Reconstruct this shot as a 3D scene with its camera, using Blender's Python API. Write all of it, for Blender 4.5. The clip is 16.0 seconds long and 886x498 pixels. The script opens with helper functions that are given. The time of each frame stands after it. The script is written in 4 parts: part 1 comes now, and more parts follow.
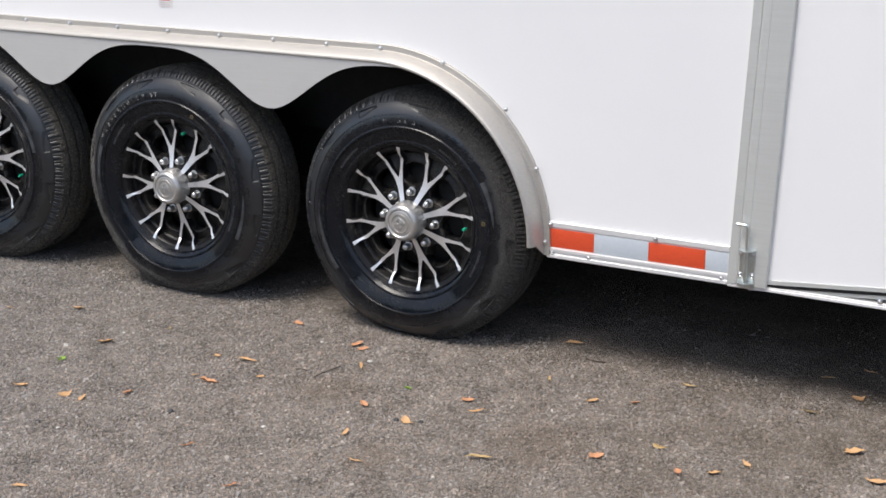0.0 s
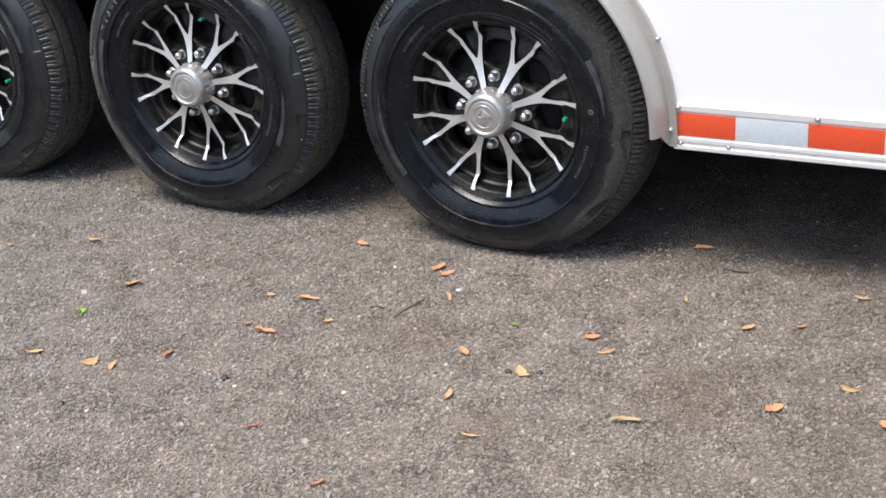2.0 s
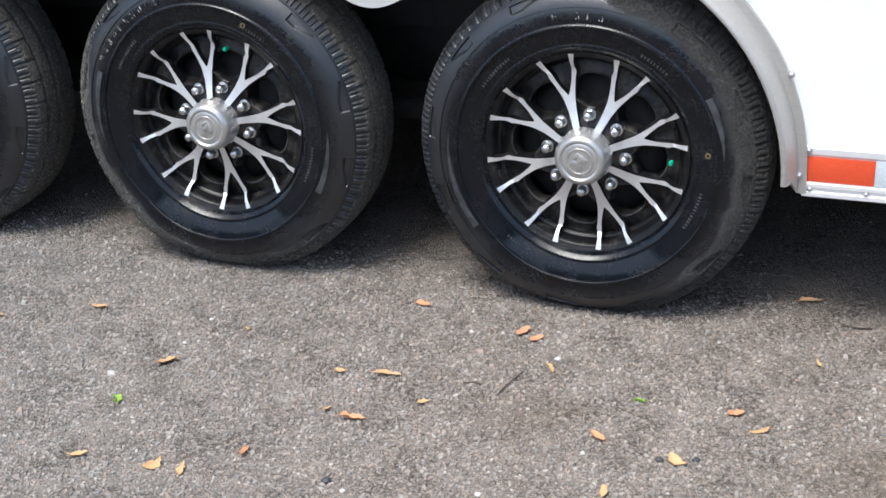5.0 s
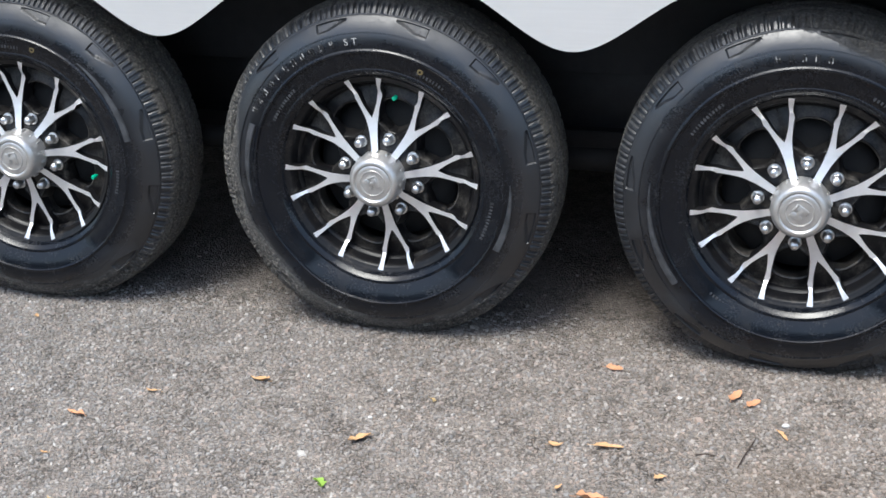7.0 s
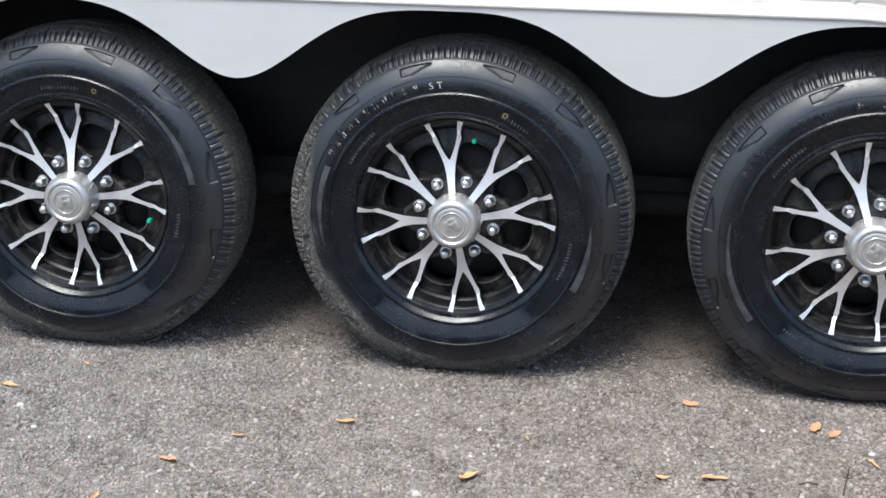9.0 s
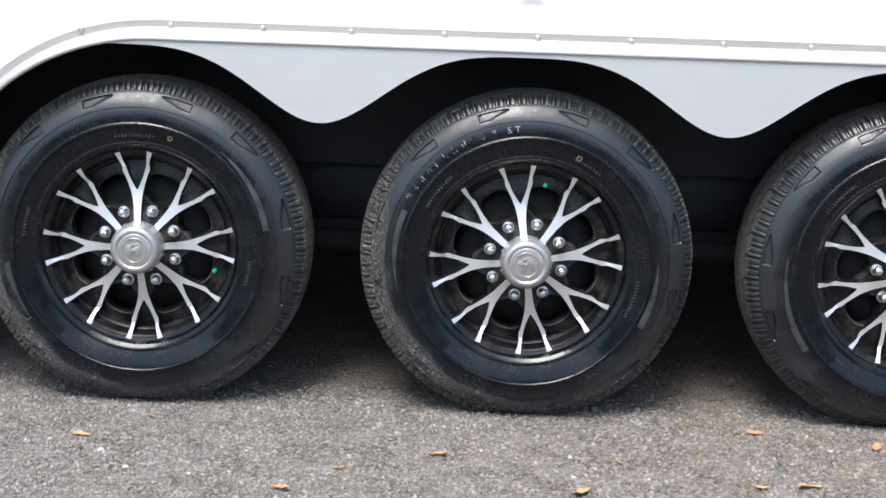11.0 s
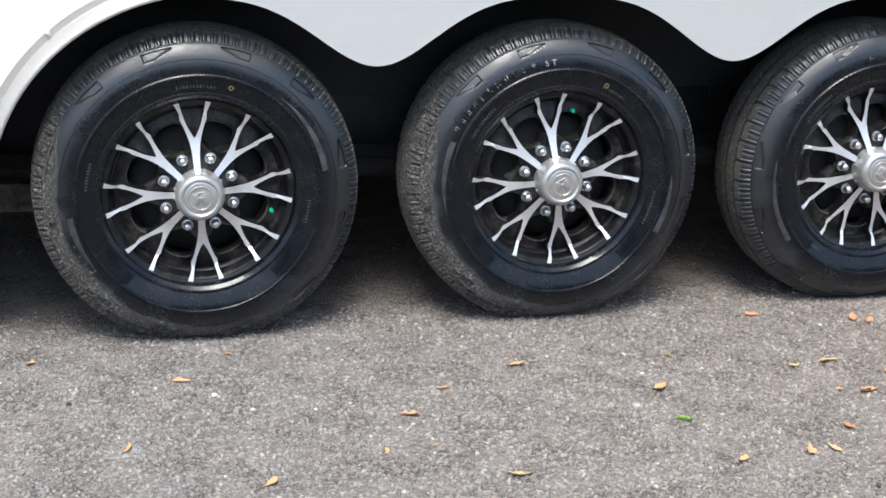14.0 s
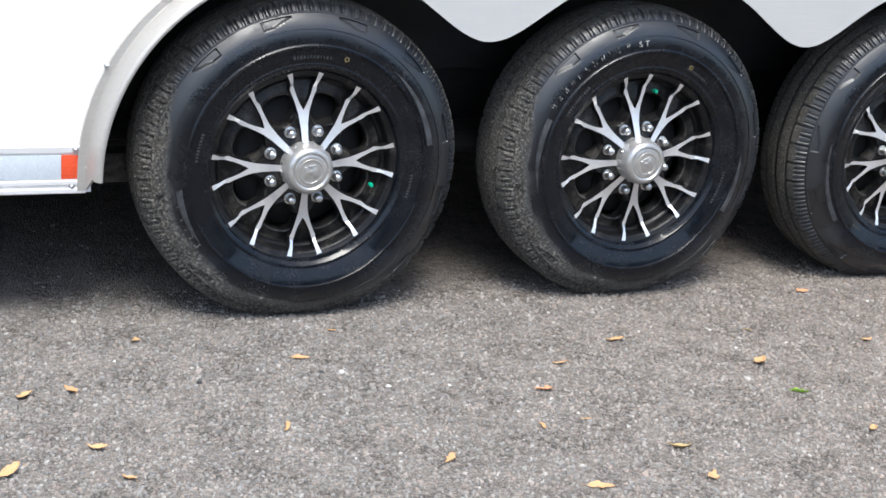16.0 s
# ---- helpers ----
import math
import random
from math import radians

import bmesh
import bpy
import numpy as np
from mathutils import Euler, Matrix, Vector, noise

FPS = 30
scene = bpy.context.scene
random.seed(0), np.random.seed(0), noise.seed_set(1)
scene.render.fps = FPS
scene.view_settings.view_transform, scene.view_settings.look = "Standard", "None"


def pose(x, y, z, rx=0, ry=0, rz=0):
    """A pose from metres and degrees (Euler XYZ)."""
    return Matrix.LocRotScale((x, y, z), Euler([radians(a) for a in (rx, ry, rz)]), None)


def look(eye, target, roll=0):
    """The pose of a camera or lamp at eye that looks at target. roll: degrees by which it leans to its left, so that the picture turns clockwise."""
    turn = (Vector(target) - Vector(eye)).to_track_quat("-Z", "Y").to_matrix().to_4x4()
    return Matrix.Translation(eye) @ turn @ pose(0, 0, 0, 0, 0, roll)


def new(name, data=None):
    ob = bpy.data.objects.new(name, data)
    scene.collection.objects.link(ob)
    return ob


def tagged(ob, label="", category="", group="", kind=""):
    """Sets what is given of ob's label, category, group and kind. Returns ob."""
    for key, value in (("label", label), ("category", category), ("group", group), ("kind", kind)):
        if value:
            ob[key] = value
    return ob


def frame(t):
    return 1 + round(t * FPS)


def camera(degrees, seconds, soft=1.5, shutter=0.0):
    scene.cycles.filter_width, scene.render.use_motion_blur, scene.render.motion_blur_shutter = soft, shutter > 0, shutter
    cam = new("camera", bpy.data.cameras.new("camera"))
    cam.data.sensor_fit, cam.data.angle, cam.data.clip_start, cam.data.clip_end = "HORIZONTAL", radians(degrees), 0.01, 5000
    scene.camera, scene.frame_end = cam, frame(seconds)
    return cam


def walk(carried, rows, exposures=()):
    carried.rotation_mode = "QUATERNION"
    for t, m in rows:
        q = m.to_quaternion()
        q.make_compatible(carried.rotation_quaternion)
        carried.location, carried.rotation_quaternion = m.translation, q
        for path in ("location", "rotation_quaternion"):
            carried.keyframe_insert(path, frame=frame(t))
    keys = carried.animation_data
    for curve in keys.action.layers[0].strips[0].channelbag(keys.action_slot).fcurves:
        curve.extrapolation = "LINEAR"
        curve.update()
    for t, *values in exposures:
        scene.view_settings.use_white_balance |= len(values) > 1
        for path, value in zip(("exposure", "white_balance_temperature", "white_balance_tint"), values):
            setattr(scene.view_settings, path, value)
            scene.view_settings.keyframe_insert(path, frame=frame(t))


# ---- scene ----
cam = camera(36.5, 16.0, 1.6)
PATH = [
    (0, (2.751, -3.221, 1.408), (1.828, -1.545, 0.825), -0.2),
    (0.5, (2.64, -2.984, 1.342), (1.685, -1.36, 0.672), -2.5),
    (1, (2.48, -2.842, 1.32), (1.532, -1.235, 0.6), -4.0),
    (1.5, (2.327, -2.747, 1.319), (1.404, -1.145, 0.556), -4.4),
    (2, (2.202, -2.674, 1.32), (1.306, -1.074, 0.522), -4.2),
    (2.5, (2.049, -2.647, 1.317), (1.207, -1.024, 0.506), -3.1),
    (3, (1.91, -2.626, 1.311), (1.117, -0.978, 0.503), -2.4),
    (3.5, (1.789, -2.606, 1.308), (1.04, -0.938, 0.499), -2.1),
    (3.7, (1.759, -2.599, 1.303), (1.018, -0.925, 0.497), -2.1),
    (5.8, (1.282, -2.527, 1.304), (0.717, -0.786, 0.499), -1.6),
    (6, (1.221, -2.533, 1.311), (0.672, -0.785, 0.509), -1.5),
    (6.5, (1.068, -2.527, 1.283), (0.524, -0.763, 0.513), -1.6),
    (7, (0.918, -2.526, 1.254), (0.368, -0.75, 0.518), -1.8),
    (7.5, (0.849, -2.513, 1.224), (0.266, -0.733, 0.523), -2.3),
    (8, (0.714, -2.55, 1.259), (0.199, -0.749, 0.558), -1.8),
    (8.5, (0.579, -2.597, 1.269), (0.156, -0.768, 0.578), -0.7),
    (8.7, (0.517, -2.631, 1.263), (0.14, -0.787, 0.586), -0.2),
    (10.8, (-0.111, -2.922, 0.964), (-0.149, -0.974, 0.516), 1.9),
    (10.9, (-0.135, -2.912, 0.961), (-0.165, -0.957, 0.54), 1.8),
    (11, (-0.15, -2.913, 0.961), (-0.173, -0.952, 0.569), 2.0),
    (11.5, (-0.278, -2.968, 1.026), (-0.236, -1.003, 0.657), 2.3),
    (12, (-0.378, -3.016, 1.211), (-0.285, -1.087, 0.691), 1.4),
    (12.5, (-0.504, -3.087, 1.165), (-0.347, -1.162, 0.645), 0.6),
    (13, (-0.721, -3.072, 1.173), (-0.445, -1.172, 0.613), 0.6),
    (13.5, (-0.895, -3.039, 1.176), (-0.518, -1.167, 0.584), 0.8),
    (14, (-1.052, -3.001, 1.191), (-0.579, -1.157, 0.58), 1.7),
    (14.5, (-1.219, -2.933, 1.191), (-0.636, -1.118, 0.587), 3.2),
    (15, (-1.385, -2.857, 1.165), (-0.707, -1.068, 0.584), 4.5),
    (15.5, (-1.563, -2.819, 1.164), (-0.823, -1.061, 0.565), 5.1),
    (16, (-1.756, -2.776, 1.145), (-0.976, -1.043, 0.522), 5.2),
]
walk(cam, [(t, look(eye, target, roll)) for t, eye, target, roll in PATH],
     exposures=[(0, 0.38, 6700, 9.5), (1.5, 0.63, 6680, 9.3), (3.5, 0.75, 6400, 7.8), (7, 0.91, 6230, 6.2), (11.5, 0.90, 6300, 7.2), (12.5, 0.93, 6280, 6.7), (16, 0.92, 6280, 6.7)])

# ---------------------------------------------------------------- light
world = bpy.data.worlds.new("overcast_sky")
scene.world = world
world.use_nodes = True
wn = world.node_tree
sky = wn.nodes.new("ShaderNodeTexSky")
sky.sky_type = "NISHITA"
sky.sun_disc = False
sky.sun_elevation = radians(65)
sky.sun_rotation = radians(200)
sky.air_density = 1.0
sky.dust_density = 2.6
sky.ozone_density = 1.0
wn.nodes["Background"].inputs["Strength"].default_value = 0.15
wn.links.new(sky.outputs["Color"], wn.nodes["Background"].inputs["Color"])

sun_data = bpy.data.lights.new("sun", "SUN")
sun_data.energy = 2.3
sun_data.angle = radians(27)
sun_data.color = (1.0, 0.97, 0.925)
sun = new("sun", sun_data)
sun.matrix_world = look((-0.82, -2.15, 5.0), (0, 0, 0))


# ---------------------------------------------------------------- materials
class Nodes:
    """A principled material with small helpers for procedural variation."""

    def __init__(self, name, base, rough=0.5, metal=0.0, spec=0.5):
        self.m = bpy.data.materials.new(name)
        self.m.use_nodes = True
        self.t = self.m.node_tree
        self.p = self.t.nodes["Principled BSDF"]
        self.p.inputs["Base Color"].default_value = (*base, 1)
        self.p.inputs["Roughness"].default_value = rough
        self.p.inputs["Metallic"].default_value = metal
        self.p.inputs["Specular IOR Level"].default_value = spec
        self.co = self.t.nodes.new("ShaderNodeTexCoord").outputs["Object"]

    def link(self, a, b):
        self.t.links.new(a, b)

    def noise(self, scale, detail=4.0, rough=0.6, co=None):
        n = self.t.nodes.new("ShaderNodeTexNoise")
        n.inputs["Scale"].default_value = scale
        n.inputs["Detail"].default_value = detail
        n.inputs["Roughness"].default_value = rough
        self.link(co or self.co, n.inputs["Vector"])
        return n.outputs["Fac"]

    def cells(self, scale, feature="F1", co=None):
        n = self.t.nodes.new("ShaderNodeTexVoronoi")
        n.feature = feature
        n.inputs["Scale"].default_value = scale
        self.link(co or self.co, n.inputs["Vector"])
        return n

    def ramp(self, fac, *stops):
        r = self.t.nodes.new("ShaderNodeValToRGB")
        e = r.color_ramp.elements
        while len(e) < len(stops):
            e.new(0.5)
        for el, (pos, col) in zip(e, stops):
            el.position = pos
            el.color = (*col, 1) if len(col) == 3 else (col[0], col[0], col[0], 1)
        self.link(fac, r.inputs["Fac"])
        return r.outputs["Color"]

    def mix(self, fac, a, b, kind="MIX"):
        n = self.t.nodes.new("ShaderNodeMix")
        n.data_type = "RGBA"
        n.blend_type = kind
        ins = [i for i in n.inputs if i.enabled]
        for sock, v in zip(ins, (fac, a, b)):
            if isinstance(v, (int, float)):
                sock.default_value = v
            elif isinstance(v, tuple):
                sock.default_value = (*v, 1)
            else:
                self.link(v, sock)
        return [o for o in n.outputs if o.enabled][0]

    def math(self, op, a, b=0.0, clamp=False):
        n = self.t.nodes.new("ShaderNodeMath")
        n.operation = op
        n.use_clamp = clamp
        for sock, v in zip(n.inputs, (a, b)):
            if isinstance(v, (int, float)):
                sock.default_value = v
            else:
                self.link(v, sock)
        return n.outputs[0]

    def radius(self):
        """Distance from the axle, in the wheel's own coordinates, and the height in them."""
        s = self.t.nodes.new("ShaderNodeSeparateXYZ")
        self.link(self.co, s.inputs[0])
        xx = self.math("MULTIPLY", s.outputs[0], s.outputs[0])
        zz = self.math("MULTIPLY", s.outputs[2], s.outputs[2])
        return self.math("SQRT", self.math("ADD", xx, zz)), s.outputs

    def axis(self, i):
        """One of the object's own coordinates."""
        s = self.t.nodes.new("ShaderNodeSeparateXYZ")
        self.link(self.co, s.inputs[0])
        return s.outputs[i]

    def span(self, v, a, b):
        """0 at a, 1 at b, clamped."""
        n = self.t.nodes.new("ShaderNodeMapRange")
        for i, x in enumerate((a, b, 0.0, 1.0)):
            n.inputs[i + 1].default_value = x
        self.link(v, n.inputs[0])
        return n.outputs[0]

    def color(self, c):
        self.link(c, self.p.inputs["Base Color"])

    def rough(self, c):
        self.link(c, self.p.inputs["Roughness"])

    def bump(self, h, strength, dist=0.002):
        b = self.t.nodes.new("ShaderNodeBump")
        b.inputs["Strength"].default_value = strength
        b.inputs["Distance"].default_value = dist
        self.link(h, b.inputs["Height"])
        self.link(b.outputs[0], self.p.inputs["Normal"])


def weather(n, c, tone):
    """Soil trodden into the surface towards the trailer's front, in patches and spots, and a greyer, cleaner surface towards its rear."""
    soil = n.math("MULTIPLY", n.span(n.axis(0), 1.05, 2.3), n.span(n.noise(3.2, 6.0, 0.72), 0.40, 0.58))
    c = n.mix(n.math("MULTIPLY", soil, 0.62), c, (0.120, 0.096, 0.070))
    for x, y, r in ((0.88, -0.46, 0.13), (1.52, -0.50, 0.17), (1.20, -0.75, 0.10)):
        dx, dy = n.math("SUBTRACT", n.axis(0), x), n.math("SUBTRACT", n.axis(1), y)
        far = n.math("SQRT", n.math("ADD", n.math("MULTIPLY", dx, dx), n.math("MULTIPLY", dy, dy)))
        spot = n.math("MULTIPLY", n.span(n.math("ADD", far, n.math("MULTIPLY", n.math("SUBTRACT", n.noise(16, 5.0, 0.7), 0.5), 0.22)), r, r * 0.35), 0.30)
        c = n.mix(spot, c, (0.165, 0.118, 0.078))
    worn = n.span(n.math("ADD", n.axis(0), n.math("MULTIPLY", n.noise(1.7, 3.0), 1.2)), 1.4, -0.4)
    c = n.mix(1.0, c, n.mix(worn, (1.01, 0.995, 0.98), (0.965, 1.0, 1.03)), "MULTIPLY")
    return n.mix(1.0, c, (tone, tone, tone), "MULTIPLY")


def mat_asphalt():
    """Old asphalt: stones of several sizes in dark binder, shade painted into the open gaps of some patches and a worn,
    dusty skin in others.
    """
    n = Nodes("asphalt", (0.18, 0.17, 0.16), 0.88, spec=0.3)
    warp = n.t.nodes.new("ShaderNodeTexNoise")
    warp.inputs["Scale"].default_value = 70
    n.link(n.co, warp.inputs["Vector"])
    shift = n.t.nodes.new("ShaderNodeVectorMath")
    shift.operation = "MULTIPLY_ADD"
    shift.inputs[1].default_value = (0.012, 0.012, 0.012)
    n.link(warp.outputs["Color"], shift.inputs[0])
    n.link(n.co, shift.inputs[2])
    co = shift.outputs[0]
    fine = n.cells(215, co=co)
    mid = n.cells(120, co=co)
    edge = n.cells(120, "DISTANCE_TO_EDGE", co=co)
    big = n.cells(62, co=co)
    grey = n.ramp(fine.outputs["Color"], (0.0, (0.170, 0.148, 0.130)), (0.30, (0.258, 0.226, 0.200)), (0.65, (0.366, 0.322, 0.287)), (0.97, (0.515, 0.460, 0.414)))
    stone = n.ramp(mid.outputs["Color"], (0.0, (0.128, 0.110, 0.096)), (0.40, (0.328, 0.283, 0.242)), (0.88, (0.540, 0.468, 0.401)), (1.0, (0.848, 0.753, 0.656)))
    c = n.mix(0.66, grey, stone)
    c = n.mix(0.12, c, n.ramp(big.outputs["Color"], (0.0, (0.116, 0.101, 0.089)), (0.55, (0.398, 0.340, 0.287)), (1.0, (0.693, 0.617, 0.544))))
    tone = n.noise(120, 2.0, 0.6)
    c = n.mix(n.math("MULTIPLY", n.span(tone, 0.54, 0.66), 0.30), c, (0.462, 0.308, 0.231))
    c = n.mix(n.math("MULTIPLY", n.span(tone, 0.46, 0.34), 0.30), c, (0.275, 0.277, 0.275))
    open_patch = n.span(n.noise(9.0, 6.0, 0.72), 0.43, 0.59)
    crack = n.math("SUBTRACT", 1.0, n.span(edge.outputs["Distance"], 0.04, 0.34))
    gaps = n.math("MULTIPLY", n.math("MULTIPLY", crack, n.span(n.noise(66, 3.0, 0.7), 0.42, 0.52)), n.math("ADD", 0.35, n.math("MULTIPLY", open_patch, 0.65)))
    # near-black mixed in as shade between the stones, besides the dark binder
    c = n.mix(n.math("MULTIPLY", gaps, 0.80), c, (0.045, 0.041, 0.038))
    c = n.mix(n.math("MULTIPLY", open_patch, 0.14), c, (0.125, 0.102, 0.082))
    skin = n.math("SUBTRACT", 1.0, open_patch)
    c = n.mix(n.math("MULTIPLY", skin, 0.26), c, (0.36, 0.318, 0.278))
    hue = n.noise(8.0, 5.0, 0.7)
    c = n.mix(n.math("MULTIPLY", n.span(hue, 0.52, 0.74), 0.20), c, (0.25, 0.195, 0.155))
    stain = n.span(n.noise(3.6, 5.0, 0.65), 0.58, 0.74)
    c = n.mix(n.math("MULTIPLY", stain, 0.22), c, (0.125, 0.108, 0.093))
    n.color(weather(n, c, 0.76))
    h = n.math("ADD", n.math("MULTIPLY", n.span(edge.outputs["Distance"], 0.0, 0.30), 1.0), n.math("MULTIPLY", fine.outputs["Distance"], -0.7))
    n.bump(n.math("SUBTRACT", h, n.math("MULTIPLY", gaps, 0.6)), 0.72, 0.0058)
    return n.m


def mat_chips():
    n = Nodes("stone_chips", (0.230, 0.209, 0.189), 0.8, spec=0.35)
    g = n.t.nodes.new("ShaderNodeNewGeometry")
    c = n.ramp(g.outputs["Random Per Island"], (0.0, (0.125, 0.115, 0.107)), (0.16, (0.205, 0.187, 0.171)), (0.45, (0.305, 0.277, 0.250)), (0.60, (0.287, 0.284, 0.278)), (0.74, (0.391, 0.295, 0.239)),
                   (0.88, (0.425, 0.387, 0.349)), (0.985, (0.48, 0.445, 0.405)), (1.0, (0.68, 0.64, 0.59)))
    c = n.mix(0.30, c, (0.262, 0.238, 0.214))
    c = n.mix(n.math("MULTIPLY", n.span(n.noise(9.0, 6.0, 0.72), 0.42, 0.60), 0.30), c, (0.130, 0.112, 0.095))
    n.color(weather(n, c, 0.94))
    return n.m


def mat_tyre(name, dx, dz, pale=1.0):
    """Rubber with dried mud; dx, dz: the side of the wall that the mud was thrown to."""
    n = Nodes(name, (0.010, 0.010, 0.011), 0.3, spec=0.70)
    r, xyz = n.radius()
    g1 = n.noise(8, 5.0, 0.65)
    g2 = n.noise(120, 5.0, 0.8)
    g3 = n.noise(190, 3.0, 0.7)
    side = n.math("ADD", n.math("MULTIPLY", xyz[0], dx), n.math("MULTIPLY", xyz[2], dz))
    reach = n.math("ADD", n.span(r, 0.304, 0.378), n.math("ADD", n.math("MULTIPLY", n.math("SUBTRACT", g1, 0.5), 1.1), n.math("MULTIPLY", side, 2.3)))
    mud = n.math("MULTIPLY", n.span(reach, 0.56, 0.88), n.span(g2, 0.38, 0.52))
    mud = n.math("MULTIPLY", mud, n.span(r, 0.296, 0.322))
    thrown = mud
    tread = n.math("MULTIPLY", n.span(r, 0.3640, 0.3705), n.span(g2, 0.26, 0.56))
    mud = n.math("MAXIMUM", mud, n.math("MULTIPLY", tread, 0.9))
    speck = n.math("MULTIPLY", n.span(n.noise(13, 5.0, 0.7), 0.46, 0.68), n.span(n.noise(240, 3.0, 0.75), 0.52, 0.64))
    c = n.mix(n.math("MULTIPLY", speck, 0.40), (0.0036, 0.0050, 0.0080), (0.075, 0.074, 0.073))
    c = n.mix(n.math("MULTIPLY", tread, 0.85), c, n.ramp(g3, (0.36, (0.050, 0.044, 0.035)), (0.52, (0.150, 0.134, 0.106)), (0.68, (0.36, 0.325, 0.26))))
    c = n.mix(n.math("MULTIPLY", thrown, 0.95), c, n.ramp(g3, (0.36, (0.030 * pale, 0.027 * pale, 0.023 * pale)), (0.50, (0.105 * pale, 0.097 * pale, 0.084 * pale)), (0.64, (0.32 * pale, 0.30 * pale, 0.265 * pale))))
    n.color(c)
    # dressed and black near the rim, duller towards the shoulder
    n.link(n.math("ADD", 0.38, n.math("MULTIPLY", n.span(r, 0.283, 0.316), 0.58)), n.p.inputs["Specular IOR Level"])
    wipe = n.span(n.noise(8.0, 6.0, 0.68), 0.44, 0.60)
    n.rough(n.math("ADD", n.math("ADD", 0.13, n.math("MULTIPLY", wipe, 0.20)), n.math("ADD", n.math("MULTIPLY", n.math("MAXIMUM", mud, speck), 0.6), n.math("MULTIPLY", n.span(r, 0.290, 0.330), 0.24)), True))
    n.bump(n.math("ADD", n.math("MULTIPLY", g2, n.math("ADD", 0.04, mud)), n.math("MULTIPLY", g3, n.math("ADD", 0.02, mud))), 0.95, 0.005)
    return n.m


def mat_letter():
    n = Nodes("scuffed_letter", (0.05, 0.05, 0.052), 0.5)
    w = n.span(n.noise(85, 3.0, 0.7), 0.49, 0.60)
    n.color(n.mix(w, (0.010, 0.010, 0.011), (0.42, 0.415, 0.40)))
    return n.m


def mat_letter_white():
    n = Nodes("worn_white_letter", (0.4, 0.4, 0.39), 0.5)
    w = n.span(n.noise(150, 3.0, 0.7), 0.44, 0.56)
    n.color(n.mix(w, (0.03, 0.03, 0.031), (0.46, 0.455, 0.44)))
    return n.m


def mat_rim():
    n = Nodes("gloss_black_paint", (0.008, 0.008, 0.009), 0.34, spec=0.26)
    dust = n.math("MULTIPLY", n.span(n.noise(15, 5.0, 0.7), 0.50, 0.68), n.span(n.noise(190, 3.0, 0.7), 0.44, 0.62))
    n.color(n.mix(n.math("MULTIPLY", dust, 0.6), (0.007, 0.007, 0.008), (0.14, 0.125, 0.105)))
    n.rough(n.math("ADD", 0.34, n.math("MULTIPLY", dust, 0.5)))
    return n.m


# grey for the fine print and for the sheen painted on tyre wall bands
def mat_grey_rubber():
    n = Nodes("grey_rubber", (0.05, 0.05, 0.052), 0.34, spec=0.5)
    g = n.noise(34, 4.0, 0.7)
    n.color(n.ramp(g, (0.35, (0.022, 0.024, 0.027)), (0.65, (0.068, 0.072, 0.079))))
    n.bump(n.noise(260, 3.0), 0.2, 0.001)
    return n.m


def mat_hub():
    n = Nodes("dusty_black_paint", (0.012, 0.012, 0.012), 0.4, spec=0.32)
    dust = n.math("MULTIPLY", n.span(n.noise(17, 5.0, 0.7), 0.43, 0.63), n.span(n.noise(210, 3.0, 0.75), 0.34, 0.60))
    n.color(n.mix(n.math("MULTIPLY", dust, 0.62), (0.005, 0.005, 0.006), (0.125, 0.114, 0.098)))
    n.rough(n.math("ADD", 0.32, n.math("MULTIPLY", dust, 0.4)))
    return n.m


def mat_machined():
    n = Nodes("machined_aluminium", (0.85, 0.85, 0.86), 0.36, 0.7)
    r, xyz = n.radius()
    rings = n.t.nodes.new("ShaderNodeTexNoise")
    rings.noise_dimensions = "1D"
    rings.inputs["Scale"].default_value = 1400
    n.link(r, rings.inputs["W"])
    n.bump(rings.outputs["Fac"], 0.12, 0.0006)
    g = n.noise(28, 4.0, 0.6)
    n.color(n.ramp(g, (0.3, (0.78, 0.78, 0.79)), (0.7, (0.90, 0.90, 0.91))))
    n.rough(n.math("ADD", 0.26, n.math("MULTIPLY", g, 0.2)))
    return n.m


def mat_cap():
    n = Nodes("brushed_cap_metal", (0.62, 0.61, 0.60), 0.30, 0.7)
    g = n.noise(45, 5.0, 0.7)
    n.color(n.ramp(g, (0.3, (0.47, 0.46, 0.445)), (0.7, (0.62, 0.61, 0.59))))
    n.rough(n.math("ADD", 0.22, n.math("MULTIPLY", g, 0.22)))
    n.bump(n.noise(600, 2.0), 0.10, 0.0006)
    return n.m


def mat_chrome():
    n = Nodes("chrome", (0.68, 0.68, 0.685), 0.3, 1.0)
    g = n.noise(90, 3.0)
    n.rough(n.math("ADD", 0.22, n.math("MULTIPLY", g, 0.24)))
    return n.m


